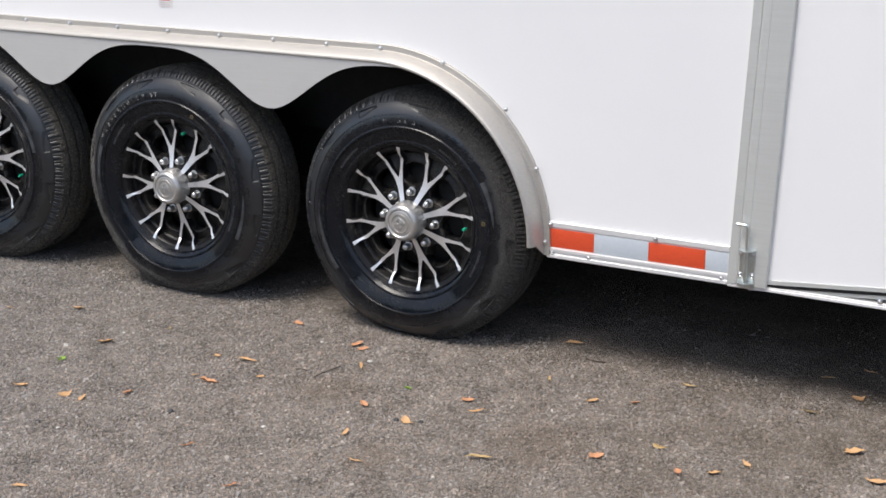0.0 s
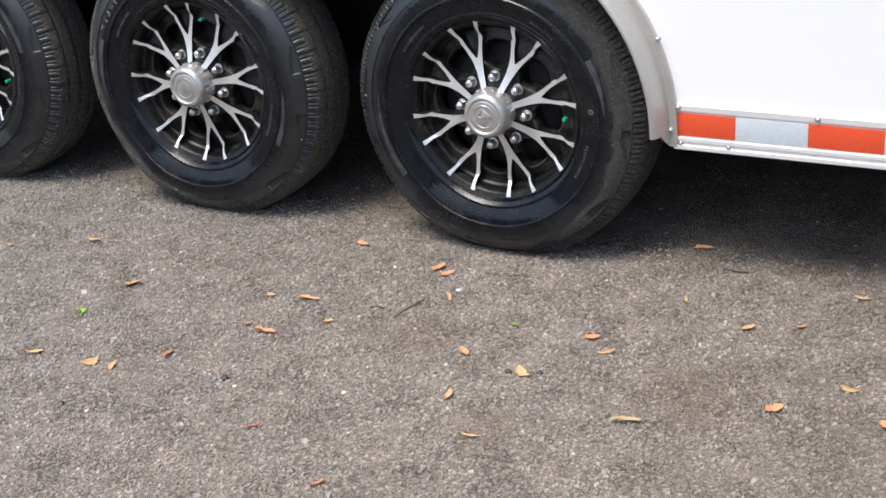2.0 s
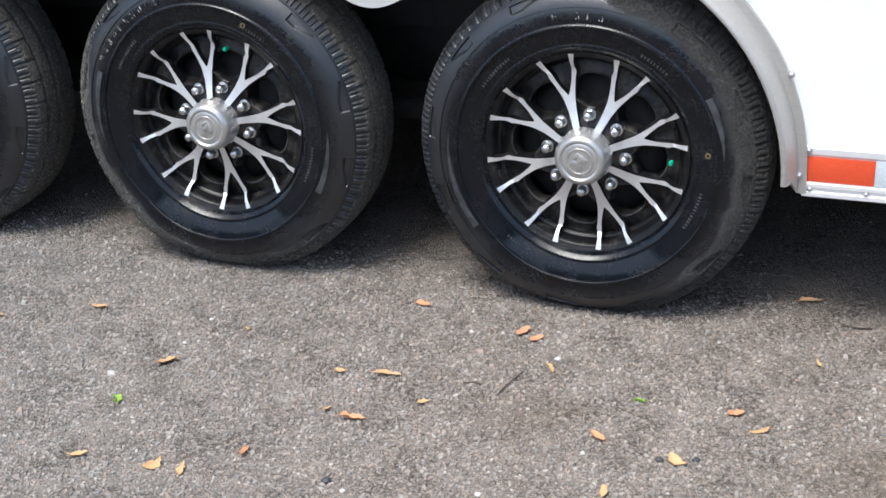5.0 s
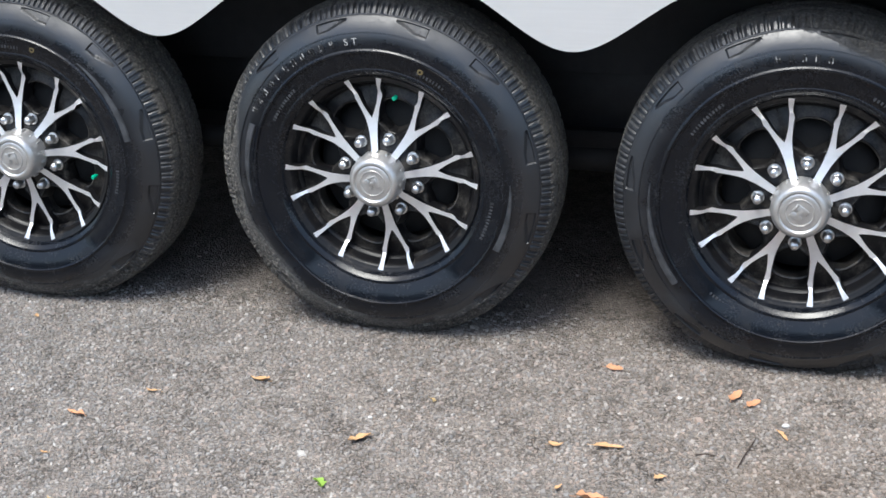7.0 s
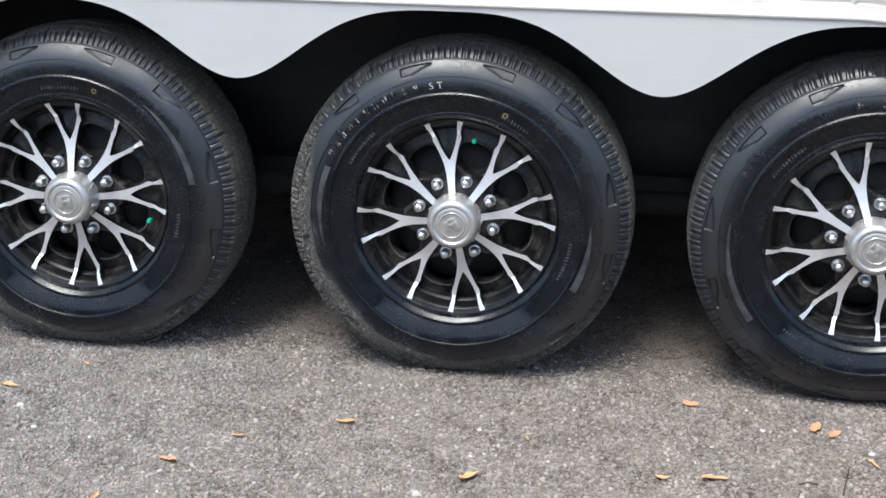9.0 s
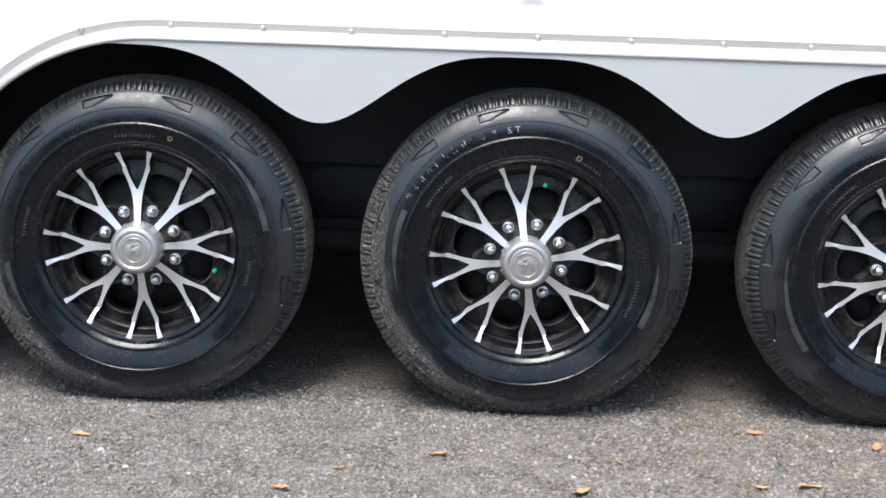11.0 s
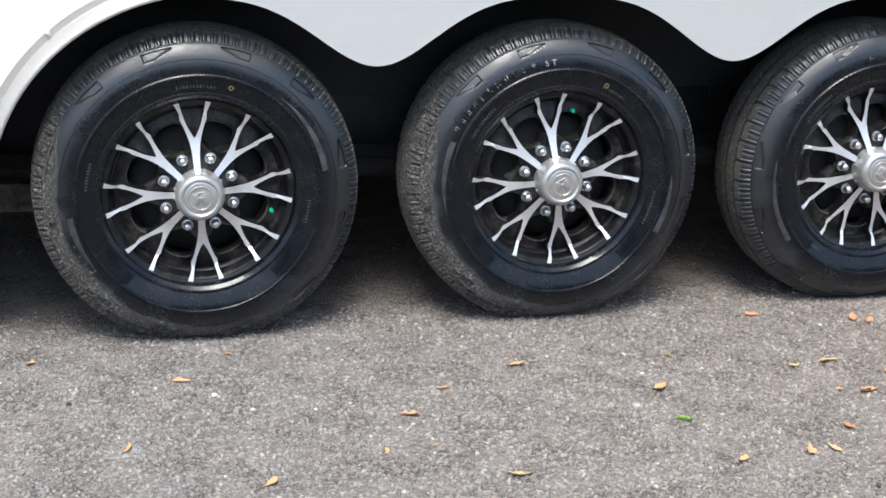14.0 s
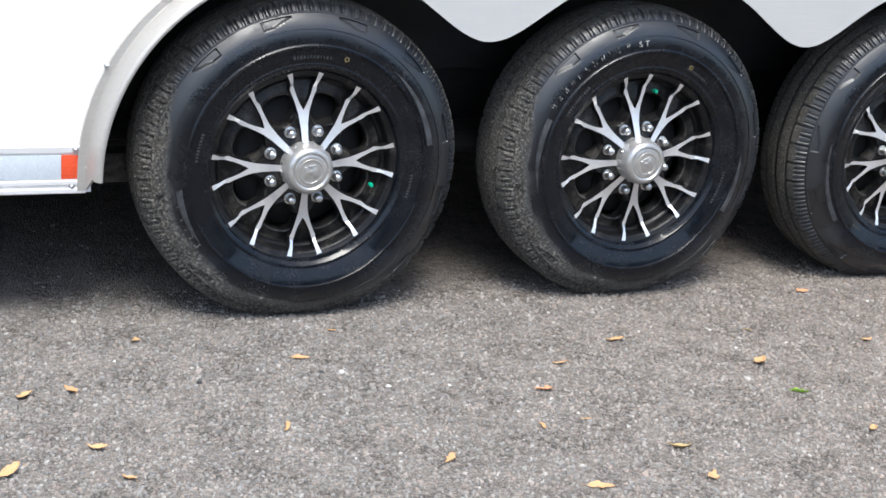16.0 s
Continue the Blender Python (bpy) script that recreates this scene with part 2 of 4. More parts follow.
def mat_aluminium(name, base, rough, streak, metal=0.85):
    """Mill-finish sheet or extrusion with faint rolling streaks along x."""
    n = Nodes(name, base, rough, metal)
    mp = n.t.nodes.new("ShaderNodeMapping")
    mp.inputs["Scale"].default_value = (0.6, 14, 14)
    n.link(n.co, mp.inputs["Vector"])
    s = n.noise(12, 4.0, 0.6, mp.outputs[0])
    g = n.noise(4.0, 5.0, 0.6)
    dark = tuple(v * (1 - streak) for v in base)
    c = n.mix(n.span(s, 0.3, 0.7), dark, base)
    n.color(n.mix(n.math("MULTIPLY", n.span(g, 0.5, 0.75), 0.18), c, tuple(v * 0.72 for v in base)))
    n.rough(n.math("ADD", rough - 0.06, n.math("MULTIPLY", g, 0.14)))
    n.bump(n.noise(900, 2.0), 0.05, 0.0005)
    return n.m


def mat_white():
    n = Nodes("white_skin_paint", (0.80, 0.80, 0.80), 0.24, spec=0.5)
    g = n.noise(1.6, 4.0, 0.55)
    d = n.span(n.noise(38, 5.0, 0.7), 0.66, 0.82)
    c = n.ramp(g, (0.3, (0.825, 0.828, 0.836)), (0.7, (0.86, 0.86, 0.862)))
    n.color(n.mix(n.math("MULTIPLY", d, 0.10), c, (0.55, 0.53, 0.50)))
    n.bump(n.noise(5.0, 2.0), 0.04, 0.004)
    return n.m


def mat_black(name, base=(0.006, 0.006, 0.0065), rough=0.55):
    n = Nodes(name, base, rough, spec=0.4)
    g = n.noise(30, 5.0, 0.65)
    n.color(n.ramp(g, (0.35, base), (0.75, tuple(v * 2.2 for v in base))))
    n.bump(n.noise(160, 3.0), 0.3, 0.002)
    return n.m


def mat_dusty():
    n = Nodes("dusty_steel", (0.03, 0.03, 0.03), 0.8, spec=0.3)
    g = n.span(n.noise(24, 6.0, 0.75), 0.38, 0.62)
    n.color(n.mix(g, (0.016, 0.015, 0.014), (0.100, 0.094, 0.086)))
    n.bump(n.noise(140, 4.0, 0.7), 0.7, 0.004)
    return n.m


def mat_tape(name, base):
    n = Nodes(name, base, 0.40, spec=0.35)
    hexes = n.cells(260, "DISTANCE_TO_EDGE")
    line = n.span(hexes.outputs["Distance"], 0.0, 0.12)
    g = n.noise(60, 3.0)
    n.color(n.mix(line, tuple(min(1, v * 1.10 + 0.01) for v in base), n.mix(g, base, tuple(v * 0.8 for v in base))))
    n.bump(line, 0.15, 0.0006)
    return n.m


def mat_leaf(name, a, b):
    n = Nodes(name, a, 0.62, spec=0.3)
    g = n.noise(110, 4.0, 0.6)
    o = n.t.nodes.new("ShaderNodeObjectInfo")
    c = n.mix(n.span(g, 0.35, 0.7), a, b)
    n.color(n.mix(n.math("MULTIPLY", o.outputs["Random"], 0.30), c, tuple(v * 0.6 for v in a)))
    return n.m


def mat_plain(name, base, rough=0.5, metal=0.0):
    n = Nodes(name, base, rough, metal)
    g = n.noise(120, 3.0)
    n.color(n.mix(g, tuple(v * 0.8 for v in base), base))
    return n.m


ASPHALT, CHIPS, LETTER, RIM = mat_asphalt(), mat_chips(), mat_letter(), mat_rim()
LETTER_WHITE, HUB_PAINT = mat_letter_white(), mat_hub()
GREY_RUBBER = mat_grey_rubber()
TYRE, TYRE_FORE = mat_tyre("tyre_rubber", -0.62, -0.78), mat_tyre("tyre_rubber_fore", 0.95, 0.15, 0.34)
MACHINED, CAP, CHROME, WHITE = mat_machined(), mat_cap(), mat_chrome(), mat_white()
ALU_SKIRT = mat_aluminium("satin_skirt_aluminium", (0.75, 0.745, 0.73), 0.38, 0.04, 0.48)
ALU_TRIM = mat_aluminium("mill_trim_aluminium", (0.57, 0.545, 0.51), 0.54, 0.10, 0.74)
ALU_RAIL = mat_aluminium("bright_rail_aluminium", (0.84, 0.84, 0.84), 0.34, 0.06, 0.4)
ALU_POST = mat_aluminium("grey_post_aluminium", (0.68, 0.69, 0.67), 0.45, 0.06, 0.45)
UNDERCOAT = mat_black("black_undercoating")
DUSTY = mat_dusty()
BEAM = mat_black("black_beam_paint", (0.0055, 0.0054, 0.0052), 0.85)
STEEL_BLACK = mat_black("black_frame_paint", (0.008, 0.008, 0.0085), 0.45)
DRUM = mat_black("black_brake_drum", (0.006, 0.006, 0.006), 0.7)
ZINC = mat_plain("zinc_plate", (0.72, 0.76, 0.74), 0.28, 0.9)
TAPE_RED = mat_tape("red_reflective_tape", (0.72, 0.085, 0.030))
TAPE_WHITE = mat_tape("white_reflective_tape", (0.56, 0.61, 0.66))
GREEN = mat_plain("green_valve_cap", (0.01, 0.42, 0.24), 0.35)
BRASS = mat_plain("ochre_paint_dot", (0.17, 0.13, 0.055), 0.5)
LABEL_WHITE = mat_plain("label_paper", (0.80, 0.78, 0.78), 0.4)
LABEL_RED = mat_plain("label_red_print", (0.78, 0.30, 0.33), 0.4)
LABEL_GREY = mat_plain("label_grey_print", (0.70, 0.62, 0.62), 0.4)
LEAF_OCHRE = mat_leaf("ochre_leaf", (0.53, 0.30, 0.14), (0.63, 0.41, 0.22))
LEAF_RUST = mat_leaf("rust_leaf", (0.50, 0.225, 0.115), (0.62, 0.35, 0.19))
LEAF_GREEN = mat_leaf("green_leaf", (0.20, 0.36, 0.05), (0.30, 0.42, 0.09))
LEAF_TAN = mat_leaf("tan_leaf", (0.44, 0.31, 0.14), (0.54, 0.40, 0.21))
BLOCKER_GREY = mat_plain("blocker_grey", (0.16, 0.165, 0.16), 0.9)
BARK = mat_plain("twig_bark", (0.060, 0.042, 0.032), 0.8)


# ---------------------------------------------------------------- mesh helpers
def finish(me, mats, angle=35):
    for m in mats if isinstance(mats, (list, tuple)) else [mats]:
        me.materials.append(m)
    me.polygons.foreach_set("use_smooth", [True] * len(me.polygons))
    me.set_sharp_from_angle(angle=radians(angle))
    return me


def mesh_of(name, bm, mats, angle=35, fix=True):
    if fix:
        bmesh.ops.recalc_face_normals(bm, faces=bm.faces[:])
    me = bpy.data.meshes.new(name)
    bm.to_mesh(me)
    bm.free()
    return finish(me, mats, angle)


def part(name, bm, material, parent, label="", angle=35):
    ob = new(name, mesh_of(name, bm, material, angle))
    ob.parent = parent
    return tagged(ob, label)


def shared(name, me, parent, m, label=""):
    ob = new(name, me)
    ob.parent = parent
    ob.matrix_basis = m
    return tagged(ob, label)


def add_box(bm, x0, x1, y0, y1, z0, z1, bevel=0.0):
    made = bmesh.ops.create_cube(bm, size=1.0, matrix=Matrix.Translation(((x0 + x1) / 2, (y0 + y1) / 2, (z0 + z1) / 2)) @ Matrix.Diagonal((x1 - x0, y1 - y0, z1 - z0, 1)))
    if bevel:
        edges = list({e for v in made["verts"] for e in v.link_edges})
        bmesh.ops.bevel(bm, geom=edges, offset=bevel, segments=2, affect="EDGES", profile=0.6)
    return bm


def box(*a, **k):
    return add_box(bmesh.new(), *a, **k)


def sweep_rows(bm, rows, closed_rows=False, closed_cols=False, mats=None):
    """Quads between successive rows of points."""
    vs = [[bm.verts.new(p) for p in row] for row in rows]
    nr, nc = len(vs), len(vs[0])
    for i in range(nr if closed_rows else nr - 1):
        for j in range(nc if closed_cols else nc - 1):
            f = bm.faces.new((vs[i][j], vs[i][(j + 1) % nc], vs[(i + 1) % nr][(j + 1) % nc], vs[(i + 1) % nr][j]))
            if mats:
                f.material_index = mats(i, j)
    return vs


def revolve(profile, n, bm=None, cap_first=False, cap_last=False):
    """A body of revolution about y from (radius, y) points."""
    bm = bm or bmesh.new()
    rows = []
    for r, y in profile:
        rows.append([(r * math.cos(2 * math.pi * k / n), y, r * math.sin(2 * math.pi * k / n)) for k in range(n)])
    vs = sweep_rows(bm, rows, closed_cols=True)
    if cap_first:
        bm.faces.new(vs[0])
    if cap_last:
        bm.faces.new(vs[-1])
    return bm


def extrude_x(profile, x0, x1, steps=1):
    """A bar along x with a closed (y, z) profile."""
    bm = bmesh.new()
    rows = [[(x0 + (x1 - x0) * i / steps, y, z) for y, z in profile] for i in range(steps + 1)]
    vs = sweep_rows(bm, rows, closed_cols=True)
    bm.faces.new(vs[0])
    bm.faces.new(vs[-1][::-1])
    return bm


def tube(bm, a, b, r, n=12):
    a, b = Vector(a), Vector(b)
    d = b - a
    q = d.to_track_quat("Z", "Y").to_matrix().to_4x4()
    bmesh.ops.create_cone(bm, cap_ends=True, segments=n, radius1=r, radius2=r, depth=d.length, matrix=Matrix.Translation((a + b) / 2) @ q)
    return bm


# ---------------------------------------------------------------- ground
def ground():
    bm = bmesh.new()
    bmesh.ops.create_grid(bm, x_segments=8, y_segments=8, size=600.0)
    ob = new("ground", mesh_of("ground", bm, ASPHALT))
    tagged(ob, "weathered grey asphalt with fine exposed stone", "asphalt", kind="structure")

    # loose chips and proud aggregate
    rng = np.random.default_rng(7)
    count = 170000
    px = rng.uniform(-2.2, 2.8, count)
    py = -1.50 + 2.25 * rng.random(count) ** 1.12
    # chips thinned under the trailer, so the bare ground there reads as deeper shade
    stay = rng.random(count) < np.clip(1.0 - (py + 0.08) / 0.30, 0.02, 1.0)
    px, py = px[stay], py[stay]
    count = len(px)
    size = 0.0020 + 0.0034 * rng.random(count) ** 1.5
    big = rng.random(count) > 0.994
    size[big] *= rng.uniform(1.3, 2.0, big.sum())
    turn = rng.uniform(0, 2 * np.pi, count)
    ang = turn[:, None] + np.array([0.0, 1.5, 3.1, 4.6])[None, :] + rng.uniform(-0.35, 0.35, (count, 4))
    rad = size[:, None] * rng.uniform(0.75, 1.35, (count, 4))
    base = np.stack([px[:, None] + rad * np.cos(ang), py[:, None] + rad * np.sin(ang), np.full((count, 4), -0.0006)], -1)
    top = base.copy()
    top[..., 0] = px[:, None] + 0.78 * rad * np.cos(ang)
    top[..., 1] = py[:, None] + 0.78 * rad * np.sin(ang)
    top[..., 2] = size[:, None] * rng.uniform(0.12, 0.95, (count, 4))
    verts = np.concatenate([base, top], 1).reshape(-1, 3)
    quads = np.array([(4, 5, 6, 7), (0, 1, 5, 4), (1, 2, 6, 5), (2, 3, 7, 6), (3, 0, 4, 7)])
    faces = (np.arange(count)[:, None, None] * 8 + quads[None]).reshape(-1, 4)
    me = bpy.data.meshes.new("gravel")
    me.from_pydata(verts.tolist(), [], faces.tolist())
    me.materials.append(CHIPS)
    tagged(new("gravel", me), "small grey and pale stone chips set in asphalt", "gravel", kind="stuff")


def sky_blocker(name, x0, x1, y0, y1, high):
    bm = bmesh.new()
    add_box(bm, x0, x1, y0, y1, -0.2, high)
    tagged(new(name, mesh_of(name, bm, BLOCKER_GREY)), "plain grey wall added out of view to block low sky", "wall", kind="structure")


ground()
# plain walls added out of view, beyond the trailer and behind the walk, against low skylight
sky_blocker("sky_blocker_north", -16.0, 16.0, 5.0, 5.3, 3.0)
sky_blocker("sky_blocker_south", -16.0, 16.0, -11.3, -11.0, 2.2)

# ---------------------------------------------------------------- trailer
trailer = tagged(new("trailer"), "white enclosed three-axle cargo trailer parked on asphalt", "trailer")

HUB_Z = 0.358          # height of the axles
TYRE_R = 0.3755
AXLES = (-0.86, 0.0, 0.86)
SKIN_Y = 0.025         # outer face of the side wall
ARCH_L, ARCH_R, ARCH_A, ARCH_B, ARCH_TOP, ARCH_LOW = -0.820, 0.77, 0.525, 0.505, 0.848, 0.312


def tyre_profile():
    """(radius, y, zone): from the outer bead over the tread to the inner bead."""
    bead = [(0.204, 0.016), (0.2105, 0.004), (0.2150, -0.0045), (0.2215, -0.0085), (0.2235, -0.0110), (0.2275, -0.0112), (0.2290, -0.0105), (0.240, -0.0150), (0.252, -0.0185), (0.2605, -0.0200),
            (0.2618, -0.0235), (0.2635, -0.0248), (0.2655, -0.0246), (0.2670, -0.0228)]
    half = [(r + 0.0064 + 0.0041 * max(0.0, min(r, 0.2645) - 0.2215) / 0.043, y, 0) for r, y in bead]
    half += [(0.2800, -0.0215, 0), (0.2830, -0.0215, 0), (0.2925, -0.0213, 0), (0.3020, -0.0198, 0), (0.3085, -0.0182, 0), (0.3118, -0.0170, 0)]
    # raised shoulder plates, cut by tapered pockets
    for i in range(13):
        u = i / 12
        half.append((0.3124 + 0.0316 * u, -0.0188 + 0.0098 * u + 0.0078 * u * u, 2))
    half += [(0.3450, 0.0016, 0), (0.3472, 0.0026, 0)]
    # shoulder lugs
    half += [(0.3480, 0.0012, 3), (0.3520, 0.0036, 3), (0.3570, 0.0074, 3), (0.3620, 0.0116, 3), (0.3655, 0.0160, 3)]
    half += [(0.3685, 0.0220, 4), (0.3708, 0.0320, 4), (0.3718, 0.0460, 4), (0.3640, 0.0475, 0), (0.3640, 0.0545, 0), (0.3728, 0.0560, 5), (0.3745, 0.0740, 5), (0.3748, 0.0860, 5),
             (0.3660, 0.0875, 0), (0.3660, 0.0945, 0)]
    mid = 0.0945
    return half + [(r, 2 * mid - y, z) for r, y, z in half[-2::-1]]


def pocket(deg, r):
    """Depth, 0 to 1, of the tapered pockets in the shoulder, which face each other in pairs."""
    d = deg % 60
    d = d if d < 30 else 60 - d
    wide = min(1.0, max(0.0, (d - 9.0) / 8.0))
    inside = min(r - 0.3415 + 0.0190 * (0.22 + 0.78 * wide), 0.3415 - r, (d - 9.0) * 0.0057, (21.0 - d) * 0.0057)
    return max(0.0, min(1.0, inside / 0.0026))


def make_tyre(turn, n=720):
    prof = tyre_profile()
    half = len(prof) // 2
    bm = bmesh.new()
    rows = []
    for j, (r, y, zone) in enumerate(prof):
        out = 1 if j <= half else -1
        row = []
        for k in range(n):
            a = 2 * math.pi * k / n
            deg = (360.0 * k / n) % 360
            rr, yy = r, y
            if zone == 2:
                yy += 0.0050 * out * pocket(deg - turn, r)
            if zone == 3:
                if k % 8 in (0, 1):
                    rr -= 0.0028
                    yy += 0.0030 * out
                elif k % 8 == 5:
                    rr -= 0.0016
                    yy += 0.0020 * out
            if zone == 4 and k % 16 in (0, 1):
                rr -= 0.0034
            if zone == 5 and (k + (4 if out > 0 else 0)) % 12 == 0:
                rr -= 0.0014
            x, z = rr * math.cos(a), rr * math.sin(a)
            # the load flattens the foot of the tyre and swells the wall above it
            low = max(0.0, -z - 0.20) / 0.16
            yy -= out * 0.0105 * math.sin(min(1.0, low) * math.pi) * (1 if r < 0.345 else 0.5)
            z = max(z, -HUB_Z + 0.0004 + max(0.0, TYRE_R - 0.004 - rr) * 0.42) if z < 0 and abs(x) < 0.2 else z
            row.append((x + 0.002, yy, z))
        rows.append(row)
    sweep_rows(bm, rows, closed_cols=True)
    return bm


def spoke_mesh():
    """One Y-shaped spoke, pointing along +z, face towards -y: bright machined face, black flanks."""
    st = [((0.050, 0.0070), (0.050, 0.0), 0.001), ((0.070, 0.0074), (0.070, 0.0), 0.0075), ((0.090, 0.0086), (0.090, 0.0), 0.0135), ((0.106, 0.0108), (0.106, 0.0), 0.0165),
          ((0.117, 0.0132), (0.1195, 0.0), 0.0190), ((0.126, 0.0158), (0.1250, 0.0036), 0.0195), ((0.140, 0.0204), (0.1390, 0.0108), 0.0200), ((0.152, 0.0250), (0.1515, 0.0160), 0.0205),
          ((0.1600, 0.0292), (0.1635, 0.0196), 0.0210), ((0.1670, 0.0292), (0.1710, 0.0220), 0.0205), ((0.1740, 0.0294), (0.1775, 0.0236), 0.0150), ((0.183, 0.0326), (0.1865, 0.0254), 0.0090),
          ((0.1985, 0.0398), (0.2022, 0.0288), 0.0030)]
    bm = bmesh.new()
    for side in (1, -1):
        front_o, front_i, back_o, back_i = [], [], [], []
        for i, ((uo, vo), (ui, vi), y) in enumerate(st):
            grow = 0.0032 if i < 9 else 0.0022
            back = 0.024 if i < 9 else 0.016
            front_o.append(bm.verts.new((side * vo, y, uo)))
            front_i.append(bm.verts.new((side * vi, y, ui)))
            back_o.append(bm.verts.new((side * (vo + grow), y + back, uo)))
            back_i.append(bm.verts.new((side * max(0.0, vi - grow), y + back, ui - (0.002 if i >= 5 else 0))))
        for i in range(len(st) - 1):
            bm.faces.new((front_o[i], front_o[i + 1], front_i[i + 1], front_i[i])).material_index = 0
            bm.faces.new((front_o[i], back_o[i], back_o[i + 1], front_o[i + 1])).material_index = 1
            if i >= 4:
                bm.faces.new((front_i[i], front_i[i + 1], back_i[i + 1], back_i[i])).material_index = 1
        bm.faces.new((front_o[-1], back_o[-1], back_i[-1], front_i[-1])).material_index = 1
        bm.faces.new((front_o[0], front_i[0], back_i[0], back_o[0])).material_index = 1
    bmesh.ops.remove_doubles(bm, verts=bm.verts[:], dist=0.0002)
    return mesh_of("spoke", bm, [MACHINED, RIM], 30)


def rim_mesh():
    prof = [(0.2045, 0.018), (0.2115, 0.013), (0.2135, 0.008), (0.2130, 0.004), (0.2105, 0.0018), (0.2085, 0.0024), (0.2062, 0.0045), (0.2040, 0.0055), (0.2010, 0.0065), (0.1985, 0.009),
            (0.1955, 0.018), (0.1915, 0.032), (0.1860, 0.036), (0.1840, 0.040), (0.1815, 0.062), (0.1760, 0.068), (0.1740, 0.074), (0.1735, 0.15), (0.190, 0.18), (0.205, 0.186)]
    return mesh_of("wheel", revolve([(r * 1.03, y) for r, y in prof], 144), RIM, 28)


def hub_mesh():
    """The black centre of the wheel, scalloped between the lug pockets."""
    n = 160
    bm = bmesh.new()

    def ring(scale, add, y, amp):
        return [((scale * 0.101 + add + amp * math.cos(8 * (2 * math.pi * k / n - math.pi / 2))) * math.cos(2 * math.pi * k / n), y,
                 (scale * 0.101 + add + amp * math.cos(8 * (2 * math.pi * k / n - math.pi / 2))) * math.sin(2 * math.pi * k / n)) for k in range(n)]
    rows = [[(0.045 * math.cos(2 * math.pi * k / n), 0.010, 0.045 * math.sin(2 * math.pi * k / n)) for k in range(n)],
            ring(0.62, 0, 0.012, 0.0), ring(0.70, 0, 0.0175, 0.0), ring(0.90, 0, 0.0235, 0.006), ring(0.96, 0, 0.0212, 0.010), ring(1.00, 0, 0.0208, 0.012), ring(1.03, 0, 0.0235, 0.0135), ring(1.07, 0, 0.038, 0.015), ring(1.10, 0, 0.060, 0.015)]
    sweep_rows(bm, rows, closed_cols=True)
    return mesh_of("wheel_centre", bm, HUB_PAINT, 40)


def web_mesh():
    """The black disc behind the spokes: eight D-shaped windows with rolled edges."""
    bm = bmesh.new()
    n = 64
    half = math.pi / 8

    def depth(r):
        return 0.0240 + 0.010 * min(1.0, (r - 0.088) / 0.045) + 0.007 * max(0.0, (r - 0.150) / 0.040)

    for k in range(8):
        mid = math.pi / 2 + half + k * math.pi / 4
        rows = [[] for _ in range(5)]
        for i in range(n):
            t = 2 * math.pi * i / n
            u, v = math.cos(t), math.sin(t)
            # direction from the window's centre: u along the radius, v across it
            grow = min((0.062 if u > 0 else 0.040) / max(abs(u), 1e-6), 1.0 / max(abs(v), 1e-6) * 0.052)
            r_out = min(0.190, max(0.088, 0.128 + u * grow))
            a_out = max(-half, min(half, v * grow / 0.052 * half))
            wide = 0.285 - 0.015 * u
            p, q = abs(u) ** 0.85 * math.copysign(1, u), abs(v) ** 0.72 * math.copysign(1, v)
            for row, f, dy in ((rows[0], None, 0.0), (rows[1], 1.16, 0.0), (rows[2], 1.09, -0.0024), (rows[3], 1.0, -0.0005), (rows[4], 0.97, 0.030)):
                r, a = (r_out, a_out) if f is None else (0.1315 + 0.0335 * p * f, wide * q * f)
                row.append((r * math.cos(mid + a), depth(r) + dy, r * math.sin(mid + a)))
        sweep_rows(bm, rows, closed_cols=True)
    bmesh.ops.remove_doubles(bm, verts=bm.verts[:], dist=0.0003)
    return mesh_of("wheel_web", bm, HUB_PAINT, 50)


def lug_mesh():
    bm = bmesh.new()
    hexa = [(0.0128 * math.cos(math.pi / 3 * k), 0.0, 0.0128 * math.sin(math.pi / 3 * k)) for k in range(6)]
    rows = [[(x, 0.026, z) for x, _, z in hexa], [(x, 0.006, z) for x, _, z in hexa], [(x * 0.93, 0.0035, z * 0.93) for x, _, z in hexa]]
    sweep_rows(bm, rows, closed_cols=True)
    revolve([(0.0118, 0.0045), (0.0113, 0.0005), (0.0095, -0.0030), (0.0062, -0.0054), (0.0025, -0.0064), (0.0002, -0.0066)], 18, bm)
    revolve([(0.0170, 0.0255), (0.0160, 0.0225), (0.0125, 0.0215)], 18, bm)
    return mesh_of("lug_nut", bm, CHROME, 40)


